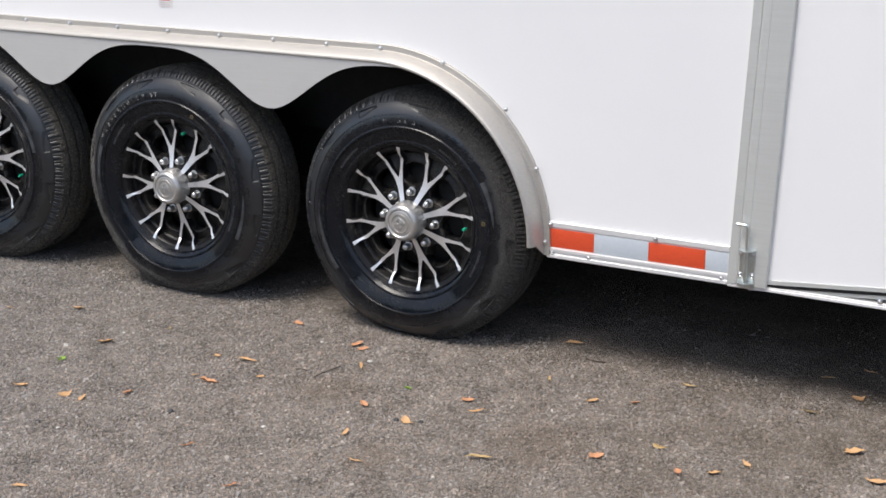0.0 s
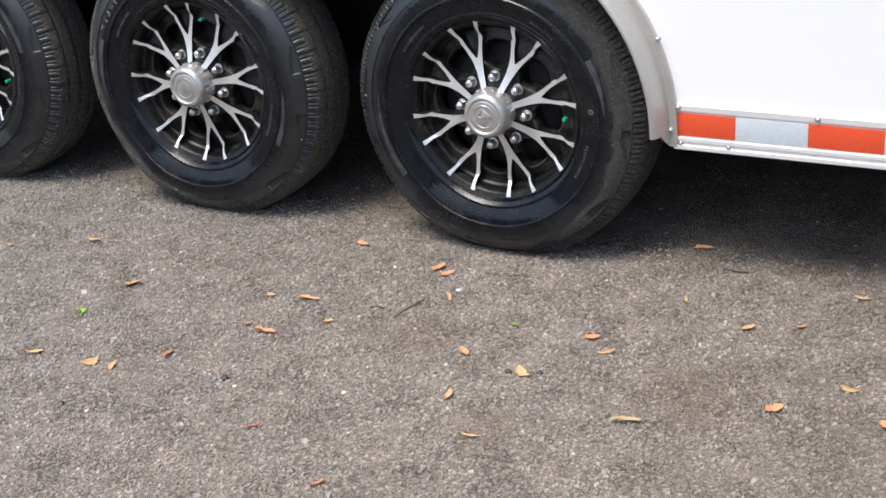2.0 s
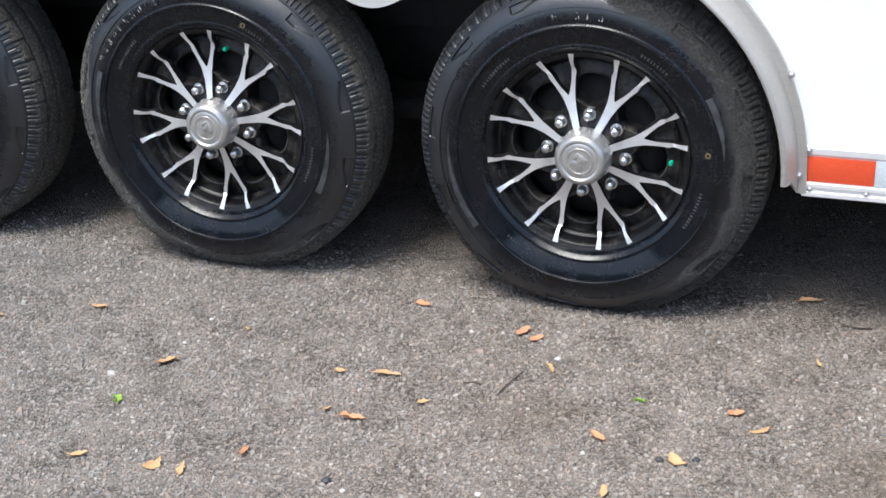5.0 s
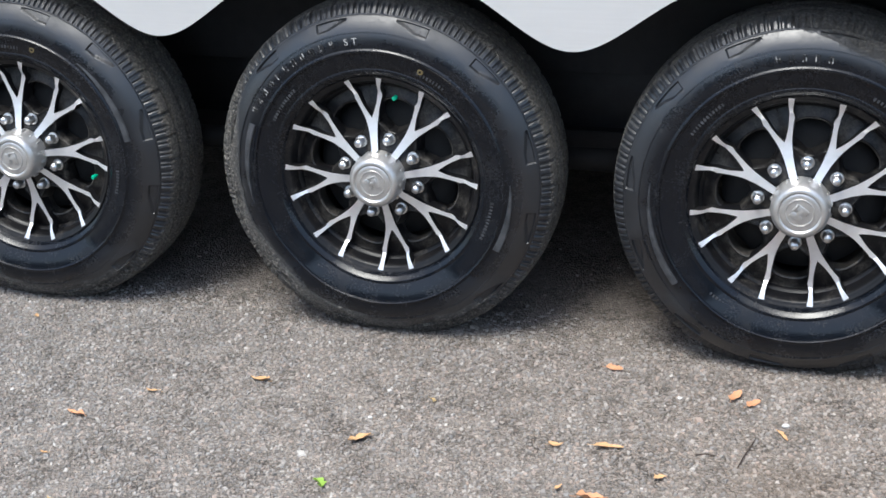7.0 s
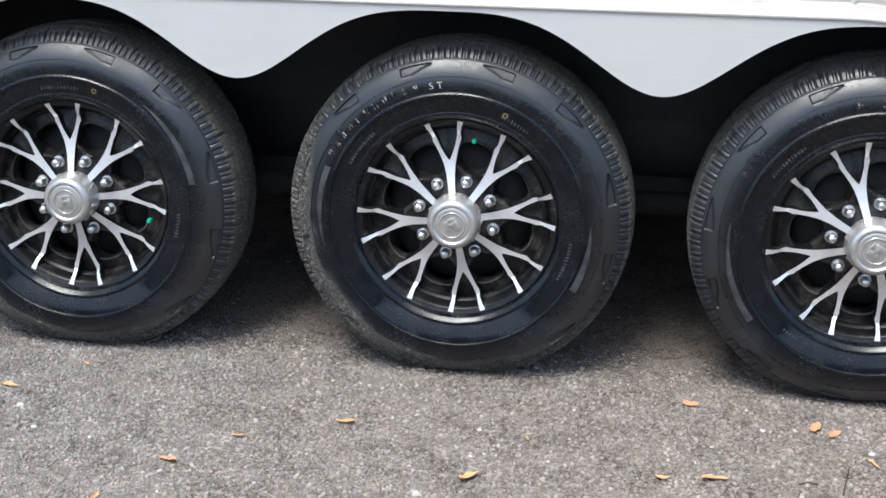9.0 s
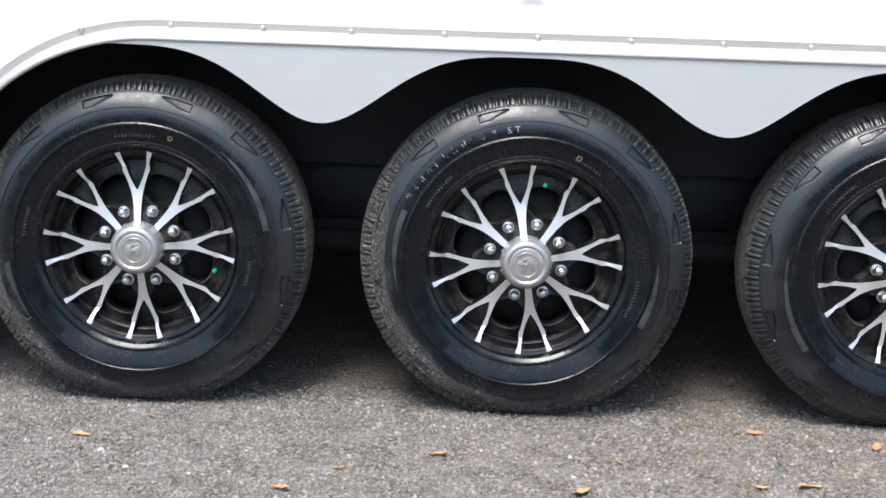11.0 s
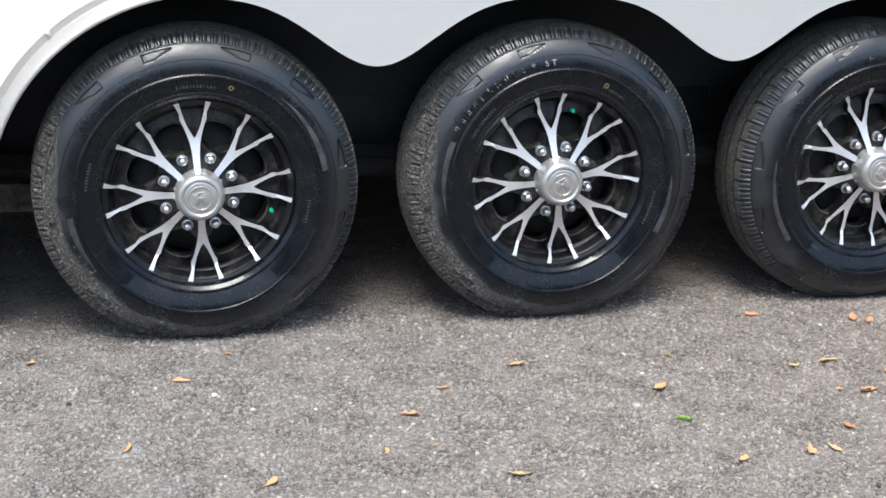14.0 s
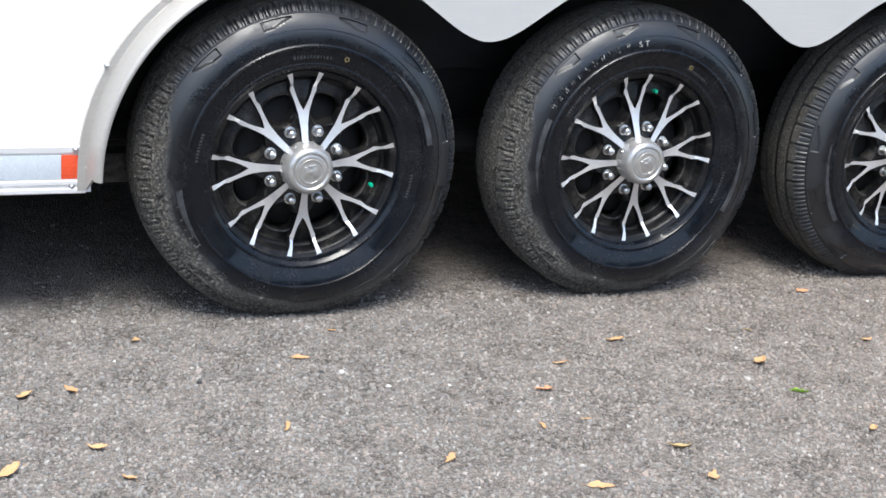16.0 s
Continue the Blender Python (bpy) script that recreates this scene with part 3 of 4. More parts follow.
def cap_mesh():
    prof = [(0.0585, 0.0260), (0.0580, 0.0180), (0.0552, 0.0155), (0.0540, 0.0130), (0.0538, -0.0090), (0.0528, -0.0130), (0.0500, -0.0172), (0.0455, -0.0200), (0.0430, -0.0208),
            (0.0395, -0.0208), (0.0380, -0.0196), (0.0360, -0.0190), (0.0345, -0.0196), (0.0320, -0.0200), (0.0270, -0.0200), (0.0262, -0.0210), (0.0250, -0.0210), (0.0242, -0.0200), (0.0002, -0.0203)]
    bm = revolve(prof, 96)
    for k in range(16):
        a = 2 * math.pi * k / 16
        add_box(bm, 0.0545 * math.cos(a) - 0.002, 0.0545 * math.cos(a) + 0.002, -0.0025, 0.006, 0.0545 * math.sin(a) - 0.002, 0.0545 * math.sin(a) + 0.002)
    # plain embossed emblem
    for x0, x1, z0, z1 in ((-0.014, -0.004, -0.010, 0.012), (0.002, 0.013, -0.012, 0.009), (-0.010, 0.010, -0.003, 0.004), (-0.006, 0.012, 0.010, 0.014)):
        add_box(bm, x0, x1, -0.0218, -0.019, z0, z1, 0.0008)
    return mesh_of("centre_cap", bm, CAP, 32)


def glyph(ch, size):
    """Flat outline mesh data of a built-in letter."""
    cu = bpy.data.curves.new("glyph", "FONT")
    cu.body, cu.size, cu.extrude, cu.align_x = ch, size, 0.0006, "CENTER"
    ob = bpy.data.objects.new("glyph", cu)
    scene.collection.objects.link(ob)
    dg = bpy.context.evaluated_depsgraph_get()
    me = bpy.data.meshes.new_from_object(ob.evaluated_get(dg))
    bpy.data.objects.remove(ob)
    return me


def lettering_mesh(text_at, small_at, clock):
    """Raised sidewall lettering: scuffed strokes, the tyre class letters, and fine print."""
    bm = bmesh.new()
    rnd = random.Random(clock)

    def place(r, deg, y):
        a = radians(deg)
        # glyph x runs clockwise, glyph y outwards, glyph z to the viewer
        return Matrix(((math.sin(a), math.cos(a), 0, r * math.cos(a)), (0, 0, -1, y), (-math.cos(a), math.sin(a), 0, r * math.sin(a)), (0, 0, 0, 1)))
    for ch, deg in (("S", text_at + 2.6), ("T", text_at - 0.9)) if text_at == 97 else ():
        me = glyph(ch, 0.020)
        me.transform(place(0.2885, deg, -0.0224))
        first = len(bm.faces)
        bm.from_mesh(me)
        bm.faces.ensure_lookup_table()
        for f in bm.faces[first:]:
            f.material_index = 1
    deg = text_at + 9.0 if text_at == 97 else text_at - 9.0
    for k in range(11 if text_at == 97 else 5):
        w = rnd.uniform(0.006, 0.010)
        m = place(0.2955, deg, -0.0216)
        for dx in (-w * 0.4, w * 0.4):
            bmesh.ops.create_cube(bm, size=1.0, matrix=m @ Matrix.Translation((dx, 0, 0)) @ Matrix.Diagonal((0.0022, 0.0135, 0.0016, 1)))
        bmesh.ops.create_cube(bm, size=1.0, matrix=m @ Matrix.Translation((0, rnd.choice((-0.005, 0.0, 0.005)), 0)) @ Matrix.Diagonal((w, 0.0024, 0.0016, 1)))
        deg += 4.6
    for run, count in ((small_at, 12), (small_at + 75, 9), (small_at + 160, 12), (small_at + 255, 8)):
        for k in range(count):
            m = place(0.2510, run - 1.7 * k, -0.0171)
            first = len(bm.faces)
            bmesh.ops.create_cube(bm, size=1.0, matrix=m @ Matrix.Diagonal((rnd.uniform(0.0025, 0.0048), 0.0062, 0.0012, 1)))
            bm.faces.ensure_lookup_table()
            for f in bm.faces[first:]:
                f.material_index = 2
    return mesh_of("lettering", bm, [LETTER, LETTER_WHITE, GREY_RUBBER], 30)


RIM_ME, SPOKE_ME, HUB_ME, LUG_ME, CAP_ME = rim_mesh(), spoke_mesh(), hub_mesh(), lug_mesh(), cap_mesh()
WEB_ME = web_mesh()
DRUM_ME = mesh_of("brake_drum", revolve([(0.0002, 0.066), (0.120, 0.066), (0.150, 0.074), (0.158, 0.082), (0.158, 0.15), (0.06, 0.16)], 64), DRUM)
VALVE_ME = mesh_of("valve", revolve([(0.0002, -0.010), (0.0040, -0.0095), (0.0050, -0.006), (0.0050, 0.003), (0.0030, 0.004), (0.0030, 0.010)], 16), GREEN)
DOT_ME = mesh_of("paint_dot", revolve([(0.0028, -0.0006), (0.0046, -0.0010), (0.0062, -0.0004)], 20), BRASS)


def sheen_band(start, span):
    """A slightly proud band on the wall, painted pale for its sheen, square at its start and tapering to its end."""
    bm = bmesh.new()
    n = 24
    rows = []
    for i in range(n + 1):
        u = i / n
        a = radians(start + span * u)
        r0, r1 = 0.2835 + 0.005 * u * u, 0.2985 - 0.008 * u * u
        rows.append([(r * math.cos(a), y, r * math.sin(a)) for r, y in ((r0, -0.0215), (r0 + 0.001, -0.0243), ((r0 + r1) / 2, -0.0242), (r1 - 0.001, -0.0233), (r1, -0.0205))])
    sweep_rows(bm, rows)
    return bm


def make_wheel(x, spin, turn, text_at, valve_deg, valve_r, dot, rubber, bands):
    wide = Matrix.Diagonal((1.03, 1.0, 1.03, 1))
    wheel = shared("wheel", RIM_ME, trailer, pose(x, 0, HUB_Z), "gloss black trailer wheel with machined silver split spokes")
    part("tyre", make_tyre(turn), rubber, wheel, "black trailer tyre with dried mud on its shoulder", 24)
    shared("wheel_centre", HUB_ME, wheel, pose(0, 0, 0, 0, -spin, 0) @ wide)
    shared("wheel_web", WEB_ME, wheel, pose(0, 0, 0, 0, -spin, 0), "dusty black wheel disc with eight windows")
    for k in range(8):
        shared("spoke", SPOKE_ME, wheel, pose(0, 0, 0, 0, -(spin - 45 * k), 0) @ Matrix.Diagonal((1.045, 1.0, 1.05, 1)), "split spoke with bright machined face")
    for k in range(8):
        a = radians(90 + spin + 22.5 + 45 * k)
        shared("lug_nut", LUG_ME, wheel, pose(0.0830 * math.cos(a), -0.003, 0.0830 * math.sin(a), 0, 17 * k, 0) @ Matrix.Scale(0.80, 4), "chrome lug nut")
    shared("centre_cap", CAP_ME, wheel, pose(0, -0.007, 0, 0, -spin * 3, 0) @ Matrix.Diagonal((1.045, 1.75, 1.045, 1)), "brushed metal centre cap")
    shared("brake_drum", DRUM_ME, wheel, pose(0, 0, 0))
    a = radians(valve_deg)
    shared("valve_cap", VALVE_ME, wheel, pose(valve_r * math.cos(a), 0.022, valve_r * math.sin(a)), "small green valve cap")
    shared("lettering", lettering_mesh(text_at, text_at - 105, int(text_at)), wheel, pose(0, 0, 0), "raised scuffed sidewall lettering")["kind"] = "stuff"
    for start, span in bands:
        part("sheen_band", sheen_band(start, span), GREY_RUBBER, wheel, "raised tyre wall band painted pale for its sheen", 30)
    if dot is not None:
        a = radians(dot)
        shared("paint_dot", DOT_ME, wheel, pose(0.257 * math.cos(a), -0.0180, 0.257 * math.sin(a)), "small ochre ring mark")
    return wheel


make_wheel(AXLES[0], 2.8, 30, 205, -17.5, 0.174, 73, TYRE, ((10, 40), (188, 26)))
make_wheel(AXLES[1], 7.5, 30, 97, 78, 0.172, 66, TYRE, ((158, 36), (-28, 30)))
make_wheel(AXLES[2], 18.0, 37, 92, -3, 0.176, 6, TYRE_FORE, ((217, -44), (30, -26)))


# wheel-arch line: the screw line of the flare
def arch_path():
    pts = [(ARCH_R + ARCH_A, ARCH_LOW + 0.033 * i / 3) for i in range(3)]
    for i in range(25):
        a = math.pi / 2 * i / 24
        pts.append((ARCH_R + ARCH_A * math.cos(a), 0.345 + (ARCH_TOP - 0.345) * math.sin(a)))
    pts += [(ARCH_R + (ARCH_L - ARCH_R) * i / 12, ARCH_TOP) for i in range(1, 12)]
    for i in range(25):
        a = math.pi / 2 * (1 + i / 24)
        pts.append((ARCH_L + ARCH_A * math.cos(a), 0.345 + (ARCH_TOP - 0.345) * math.sin(a)))
    pts += [(ARCH_L - ARCH_A, 0.345 - 0.033 * i / 3) for i in range(1, 4)]
    return pts


def fender_flare():
    pts = arch_path()
    section = [(0.0095, 0.0245), (0.0100, 0.0125), (0.0088, 0.0112), (-0.0062, 0.0112), (-0.0072, 0.0100), (-0.0078, 0.0040), (-0.0104, -0.0080), (-0.0138, -0.0220), (-0.0178, -0.0345), (-0.0222, -0.0425),
               (-0.0262, -0.0452), (-0.0300, -0.0458), (-0.0335, -0.0440), (-0.0340, -0.0385), (-0.0280, -0.0380), (-0.0210, -0.0300), (-0.0150, -0.0100), (-0.0120, 0.0245)]
    rows = []
    for i, (x, z) in enumerate(pts):
        xa, za = pts[max(0, i - 1)]
        xb, zb = pts[min(len(pts) - 1, i + 1)]
        t = Vector((xb - xa, zb - za)).normalized()
        nx, nz = t.y, -t.x
        end = min(i, len(pts) - 1 - i)
        # the foot of the flare is cut back towards its outer rim
        rows.append([(x + nx * n, y, z + nz * n + (max(0.0, 0.012 - y) * 0.9 * (3 - end) / 3 if end < 3 else 0.0)) for n, y in section])
    bm = bmesh.new()
    vs = sweep_rows(bm, rows, closed_cols=True)
    bm.faces.new(vs[0])
    bm.faces.new(vs[-1][::-1])
    return bm


part("fender_flare", fender_flare(), ALU_TRIM, trailer, "mill-finish aluminium wheel arch trim", 24)


def scallop(x):
    """Lower edge of the skirt."""
    u = abs((x + 0.02 + 0.4375) % 0.875 - 0.4375) / 0.4375
    if abs(x + 0.02) >= 0.875:
        u = 0.0
    return 0.652 + 0.154 * (1 + math.cos(math.pi * u ** 1.62)) / 2


def skirt():
    """Flat sheet that hangs behind the rim of the flare, its top following the rim."""
    bm = bmesh.new()
    rows = []
    n = 200
    for i in range(n + 1):
        x = -1.00 + 1.96 * i / n
        z = scallop(x)
        c = ARCH_L if x < ARCH_L else ARCH_R
        top = 0.822 if ARCH_L <= x <= ARCH_R else 0.345 + (ARCH_TOP - 0.371) * math.sqrt(max(0.0, 1 - ((x - c) / (ARCH_A - 0.026)) ** 2))
        z = min(z, top - 0.004)
        rows.append([(x, -0.0415, top), (x, -0.0415, z), (x, -0.0385, z), (x, -0.0385, top)])
    vs = sweep_rows(bm, rows, closed_cols=True)
    bm.faces.new(vs[0])
    bm.faces.new(vs[-1][::-1])
    return bm


part("fender_skirt", skirt(), ALU_SKIRT, trailer, "scalloped satin aluminium skirt between the wheels", 20)


def arch_inner(x):
    """Height of the opening in the skin, a little inside the flare; None where there is none."""
    if ARCH_L <= x <= ARCH_R:
        return ARCH_TOP - 0.02
    c = ARCH_L if x < ARCH_L else ARCH_R
    d = abs(x - c) / (ARCH_A - 0.02)
    return None if d >= 1 else 0.345 + (ARCH_TOP - 0.365) * math.sqrt(1 - d * d)


X_BACK, X_FRONT, Z_FLOOR, Z_ROOF, Y_FAR = -3.6, 5.2, 0.335, 2.45, 2.55


def side_wall():
    bm = bmesh.new()
    xs = [X_BACK, -2.2, ARCH_L - ARCH_A + 0.02]
    xs += [ARCH_L - (ARCH_A - 0.0201) * math.cos(math.pi / 2 * i / 24) for i in range(25)]
    xs += [ARCH_R + (ARCH_A - 0.0201) * math.sin(math.pi / 2 * i / 24) for i in range(25)]
    xs += [ARCH_R + ARCH_A - 0.02, 1.835]
    rows = []
    for x in xs:
        low = arch_inner(x)
        low = 0.306 if low is None else low
        rows.append([(x, SKIN_Y, Z_ROOF), (x, SKIN_Y, low), (x, SKIN_Y + 0.03, low), (x, SKIN_Y + 0.03, Z_ROOF)])
    vs = sweep_rows(bm, rows, closed_cols=True)
    bm.faces.new(vs[0])
    bm.faces.new(vs[-1][::-1])
    return bm


part("side_wall", side_wall(), WHITE, trailer, "smooth white painted side skin", 30)
part("roof", box(X_BACK, X_FRONT, SKIN_Y, Y_FAR, Z_ROOF, Z_ROOF + 0.03), WHITE, trailer)
part("far_wall", box(X_BACK, X_FRONT, Y_FAR - 0.03, Y_FAR, 0.306, Z_ROOF), WHITE, trailer)
part("end_wall", box(X_BACK, X_BACK + 0.03, SKIN_Y + 0.03, Y_FAR - 0.03, 0.306, Z_ROOF), WHITE, trailer)
part("end_wall", box(X_FRONT - 0.03, X_FRONT, SKIN_Y + 0.03, Y_FAR - 0.03, 0.306, Z_ROOF), WHITE, trailer)
part("belly", box(X_BACK + 0.03, X_FRONT - 0.03, 0.36, Y_FAR - 0.36, Z_FLOOR, Z_FLOOR + 0.04), UNDERCOAT, trailer)
part("belly", box(X_BACK + 0.03, -1.36, 0.056, 0.36, Z_FLOOR, Z_FLOOR + 0.04), UNDERCOAT, trailer)
part("belly", box(1.32, X_FRONT - 0.03, 0.056, 0.36, Z_FLOOR, Z_FLOOR + 0.04), UNDERCOAT, trailer)

# wheel box: inner panel, roof and ends, and the frame rail behind it
part("wheel_box_panel", box(-1.36, 1.32, 0.34, 0.36, 0.515, 0.93), UNDERCOAT, trailer, "black inner wheel box panel")
part("wheel_box_top", box(-1.36, 1.32, 0.056, 0.34, 0.90, 0.93), UNDERCOAT, trailer)
part("wheel_box_end", box(-1.375, -1.36, 0.056, 0.36, 0.335, 0.93), UNDERCOAT, trailer)
part("wheel_box_end", box(1.32, 1.335, 0.056, 0.36, 0.335, 0.93), UNDERCOAT, trailer)
part("frame_rail", box(X_BACK + 0.1, X_FRONT - 0.1, 0.40, 0.46, 0.32, 0.52, bevel=0.006), STEEL_BLACK, trailer, "black steel frame rail")
part("frame_rail", box(X_BACK + 0.1, X_FRONT - 0.1, Y_FAR - 0.46, Y_FAR - 0.40, 0.32, 0.52, bevel=0.006), STEEL_BLACK, trailer)
part("spring_beam", tube(bmesh.new(), (-1.20, 0.25, 0.345), (1.315, 0.25, 0.345), 0.026, 18), BEAM, trailer, "dark steel suspension beam behind the wheels")
part("spring_hanger", box(-1.358, -1.19, 0.215, 0.285, 0.268, 0.339, bevel=0.008), DUSTY, trailer, "dusty steel hanger behind the rear wheel")
for x in AXLES:
    part("axle", tube(bmesh.new(), (x, 0.16, HUB_Z), (x, Y_FAR - 0.13, HUB_Z), 0.038, 20), STEEL_BLACK, trailer)
    far = shared("wheel", RIM_ME, trailer, pose(x, Y_FAR + 0.03, HUB_Z, 0, 0, 180))
    part("tyre", make_tyre(10, 180), TYRE, far, "", 24)
part("wire_clip", tube(bmesh.new(), (0.537, 0.333, 0.516), (0.539, 0.333, 0.494), 0.0022, 8), STEEL_BLACK, trailer)


# lower rub rails
def rail_profile():
    return [(0.030, 0.4085), (0.0205, 0.4085), (0.0175, 0.4065), (0.0172, 0.3945), (0.0195, 0.3925), (0.0205, 0.3905), (0.0205, 0.3355), (0.0180, 0.3345), (0.0145, 0.3330), (0.0140, 0.3265),
            (0.0165, 0.3245), (0.0165, 0.3175), (0.0125, 0.3160), (0.0120, 0.3085), (0.0150, 0.3060), (0.030, 0.3060)]


part("rub_rail", extrude_x(rail_profile(), 1.297, 1.8055), ALU_RAIL, trailer, "bright ribbed aluminium rub rail", 30)
part("rub_rail", extrude_x(rail_profile(), X_BACK, -1.3375), ALU_RAIL, trailer, "bright ribbed aluminium rub rail", 30)


def tape(x0, x1, material, label):
    part("reflective_tape", box(x0 + 0.0004, x1 - 0.0004, 0.0188, 0.0207, 0.3372, 0.3886, bevel=0.0004), material, trailer, label)


RED, PALE = "red reflective conspicuity tape", "white reflective conspicuity tape"
tape(1.299, 1.432, TAPE_RED, RED)
tape(1.432, 1.587, TAPE_WHITE, PALE)
tape(1.587, 1.743, TAPE_RED, RED)
tape(1.743, 1.8050, TAPE_WHITE, PALE)
tape(-1.387, -1.340, TAPE_RED, RED)
tape(-1.539, -1.387, TAPE_WHITE, PALE)
tape(-1.691, -1.539, TAPE_RED, RED)
tape(-1.843, -1.691, TAPE_WHITE, PALE)


def screw_mesh():
    bm = revolve([(0.0002, -0.0052), (0.0028, -0.0050), (0.0042, -0.0038), (0.0048, -0.0018), (0.0066, -0.0012), (0.0070, 0.0015)], 14)
    add_box(bm, -0.0032, 0.0032, -0.0056, -0.0046, -0.0006, 0.0006)
    return mesh_of("screw", bm, CHROME, 40)


SCREW = screw_mesh()
for x in (-0.788, -0.589, -0.398, -0.198, 0.004, 0.204, 0.402, 0.590, 0.772):
    shared("screw", SCREW, trailer, pose(x, 0.0100, 0.8465))
for x, z in ((0.973, 0.820), (1.167, 0.708), (1.262, 0.553), (1.291, 0.350), (-0.982, 0.832), (-1.172, 0.724), (-1.296, 0.580), (-1.332, 0.364)):
    shared("screw", SCREW, trailer, pose(x, 0.0100, z))
for x, z in ((1.305, 0.4015), (1.606, 0.4015), (1.312, 0.321), (1.419, 0.321), (1.789, 0.321), (-1.358, 0.4015), (-1.66, 0.4015), (-1.366, 0.321), (-1.62, 0.321)):
    shared("screw", SCREW, trailer, pose(x, 0.0165, z, 0, 30 * x, 0))


# door post with its barrel bolt
def post():
    bm = bmesh.new()
    sec = [(1.8250, 0.030), (1.8250, 0.0135), (1.8262, 0.0120), (1.8475, 0.0120), (1.8490, 0.0150), (1.8510, 0.0150), (1.8525, 0.0095), (1.8550, 0.0075), (1.8720, 0.0070), (1.8740, 0.0085), (1.8760, 0.0070),
           (1.9270, 0.0070), (1.9300, 0.0095), (1.9300, 0.0300)]
    rows = [[(x - 0.034 * (1.03 - z) + 0.004, y, z) for x, y in sec] for z in (0.3135, 0.9, 1.6, Z_ROOF - 0.02)]
    vs = sweep_rows(bm, rows, closed_cols=True)
    bm.faces.new(vs[0])
    bm.faces.new(vs[-1][::-1])
    return bm


door_post = part("door_post", post(), ALU_POST, trailer, "wide grey aluminium door post", 30)


def bracket(z):
    bm = bmesh.new()
    add_box(bm, 1.8350, 1.8780, 0.0030, 0.0070, z - 0.012, z + 0.006, 0.001)
    n = 20
    top, low = [], []
    for k in range(n + 1):
        a = math.pi * k / n
        top.append(bm.verts.new((1.8565 + 0.0215 * math.cos(a), 0.004 - 0.026 * math.sin(a), z + 0.004)))
        low.append(bm.verts.new((1.8565 + 0.0215 * math.cos(a), 0.004 - 0.026 * math.sin(a), z + 0.001)))
    bm.faces.new(top)
    bm.faces.new(low[::-1])
    for k in range(n):
        bm.faces.new((top[k], low[k], low[k + 1], top[k + 1]))
    bm.faces.new((top[0], top[-1], low[-1], low[0]))
    return bm


bolt = part("barrel_bolt", box(1.8370, 1.8760, 0.0038, 0.0072, 0.326, 0.414, bevel=0.001), ZINC, trailer, "zinc-plated vertical barrel bolt")
part("bolt_bracket", bracket(0.408), ZINC, bolt)
part("bolt_bracket", bracket(0.322), ZINC, bolt)


def bolt_rod():
    cu = bpy.data.curves.new("rod", "CURVE")
    cu.dimensions, cu.bevel_depth, cu.bevel_resolution, cu.use_fill_caps = "3D", 0.0046, 3, True
    sp = cu.splines.new("POLY")
    pts = [(1.8575, -0.010, 0.314), (1.8575, -0.010, 0.468), (1.8565, -0.010, 0.474), (1.8530, -0.010, 0.4775), (1.8480, -0.010, 0.478), (1.8290, -0.010, 0.478)]
    sp.points.add(len(pts) - 1)
    for p, c in zip(sp.points, pts):
        p.co = (*c, 1)
    ob = bpy.data.objects.new("rod", cu)
    scene.collection.objects.link(ob)
    me = bpy.data.meshes.new_from_object(ob.evaluated_get(bpy.context.evaluated_depsgraph_get()))
    bpy.data.objects.remove(ob)
    return finish(me, ZINC, 40)


shared("bolt_rod", bolt_rod(), bolt, pose(0, 0, 0))
for x, z in ((1.8410, 0.400), (1.8720, 0.400), (1.8410, 0.344), (1.8720, 0.344)):
    shared("screw", SCREW, bolt, pose(x, 0.0030, z))

# side door beyond the post, with its lower edge strip and sill
SLOPE = 0.085


def door_panel(z0, z1, y0, y1, flat_top):
    bm = bmesh.new()
    x0, x1 = 1.86, 3.05
    rise = SLOPE * (x1 - x0)
    ring0 = [(x0, y0, z0), (x1, y0, z0 + rise), (x1, y0, z1 if flat_top else z1 + rise), (x0, y0, z1)]
    ring1 = [(x, y1, z) for x, _, z in ring0]
    vs = sweep_rows(bm, [ring0, ring1], closed_cols=True)
    bm.faces.new(vs[0])
    bm.faces.new(vs[1][::-1])
    return bm


part("door", door_panel(0.3290, Z_ROOF - 0.05, 0.020, 0.05, True), WHITE, trailer, "white side door panel")
part("door_edge_strip", door_panel(0.3185, 0.3287, 0.016, 0.05, False), ALU_POST, trailer, "grey aluminium strip along the door foot")
# black strip in place of the shaded gap between door strip and sill
part("door_gap_shade", door_panel(0.3095, 0.3183, 0.0175, 0.05, False), UNDERCOAT, trailer, "black strip painted in for the dark gap under the door")
part("sill_web", door_panel(0.2990, 0.3093, 0.020, 0.05, False), ALU_POST, trailer, "grey aluminium web above the door sill")
part("sill", extrude_x([(0.060, 0.3205), (0.034, 0.3195), (0.022, 0.3175), (0.0185, 0.3165), (0.0165, 0.3150), (0.0165, 0.3115), (0.0125, 0.3105), (0.0120, 0.3050), (0.0150, 0.3035), (0.060, 0.3035)],
                       1.8065, X_FRONT), ALU_RAIL, trailer, "aluminium door sill rail", 30)
part("front_wall_panel", box(3.052, X_FRONT, SKIN_Y, 0.055, 0.346, Z_ROOF), WHITE, trailer)
shared("screw", SCREW, trailer, pose(2.188, 0.0175, 0.3225))
shared("screw", SCREW, trailer, pose(2.49, 0.0175, 0.3225))

# maker's label on the skin
label = part("warning_label", box(-0.034, 0.020, SKIN_Y - 0.0008, SKIN_Y + 0.001, 0.917, 0.946), LABEL_WHITE, trailer, "small white and red warning label")
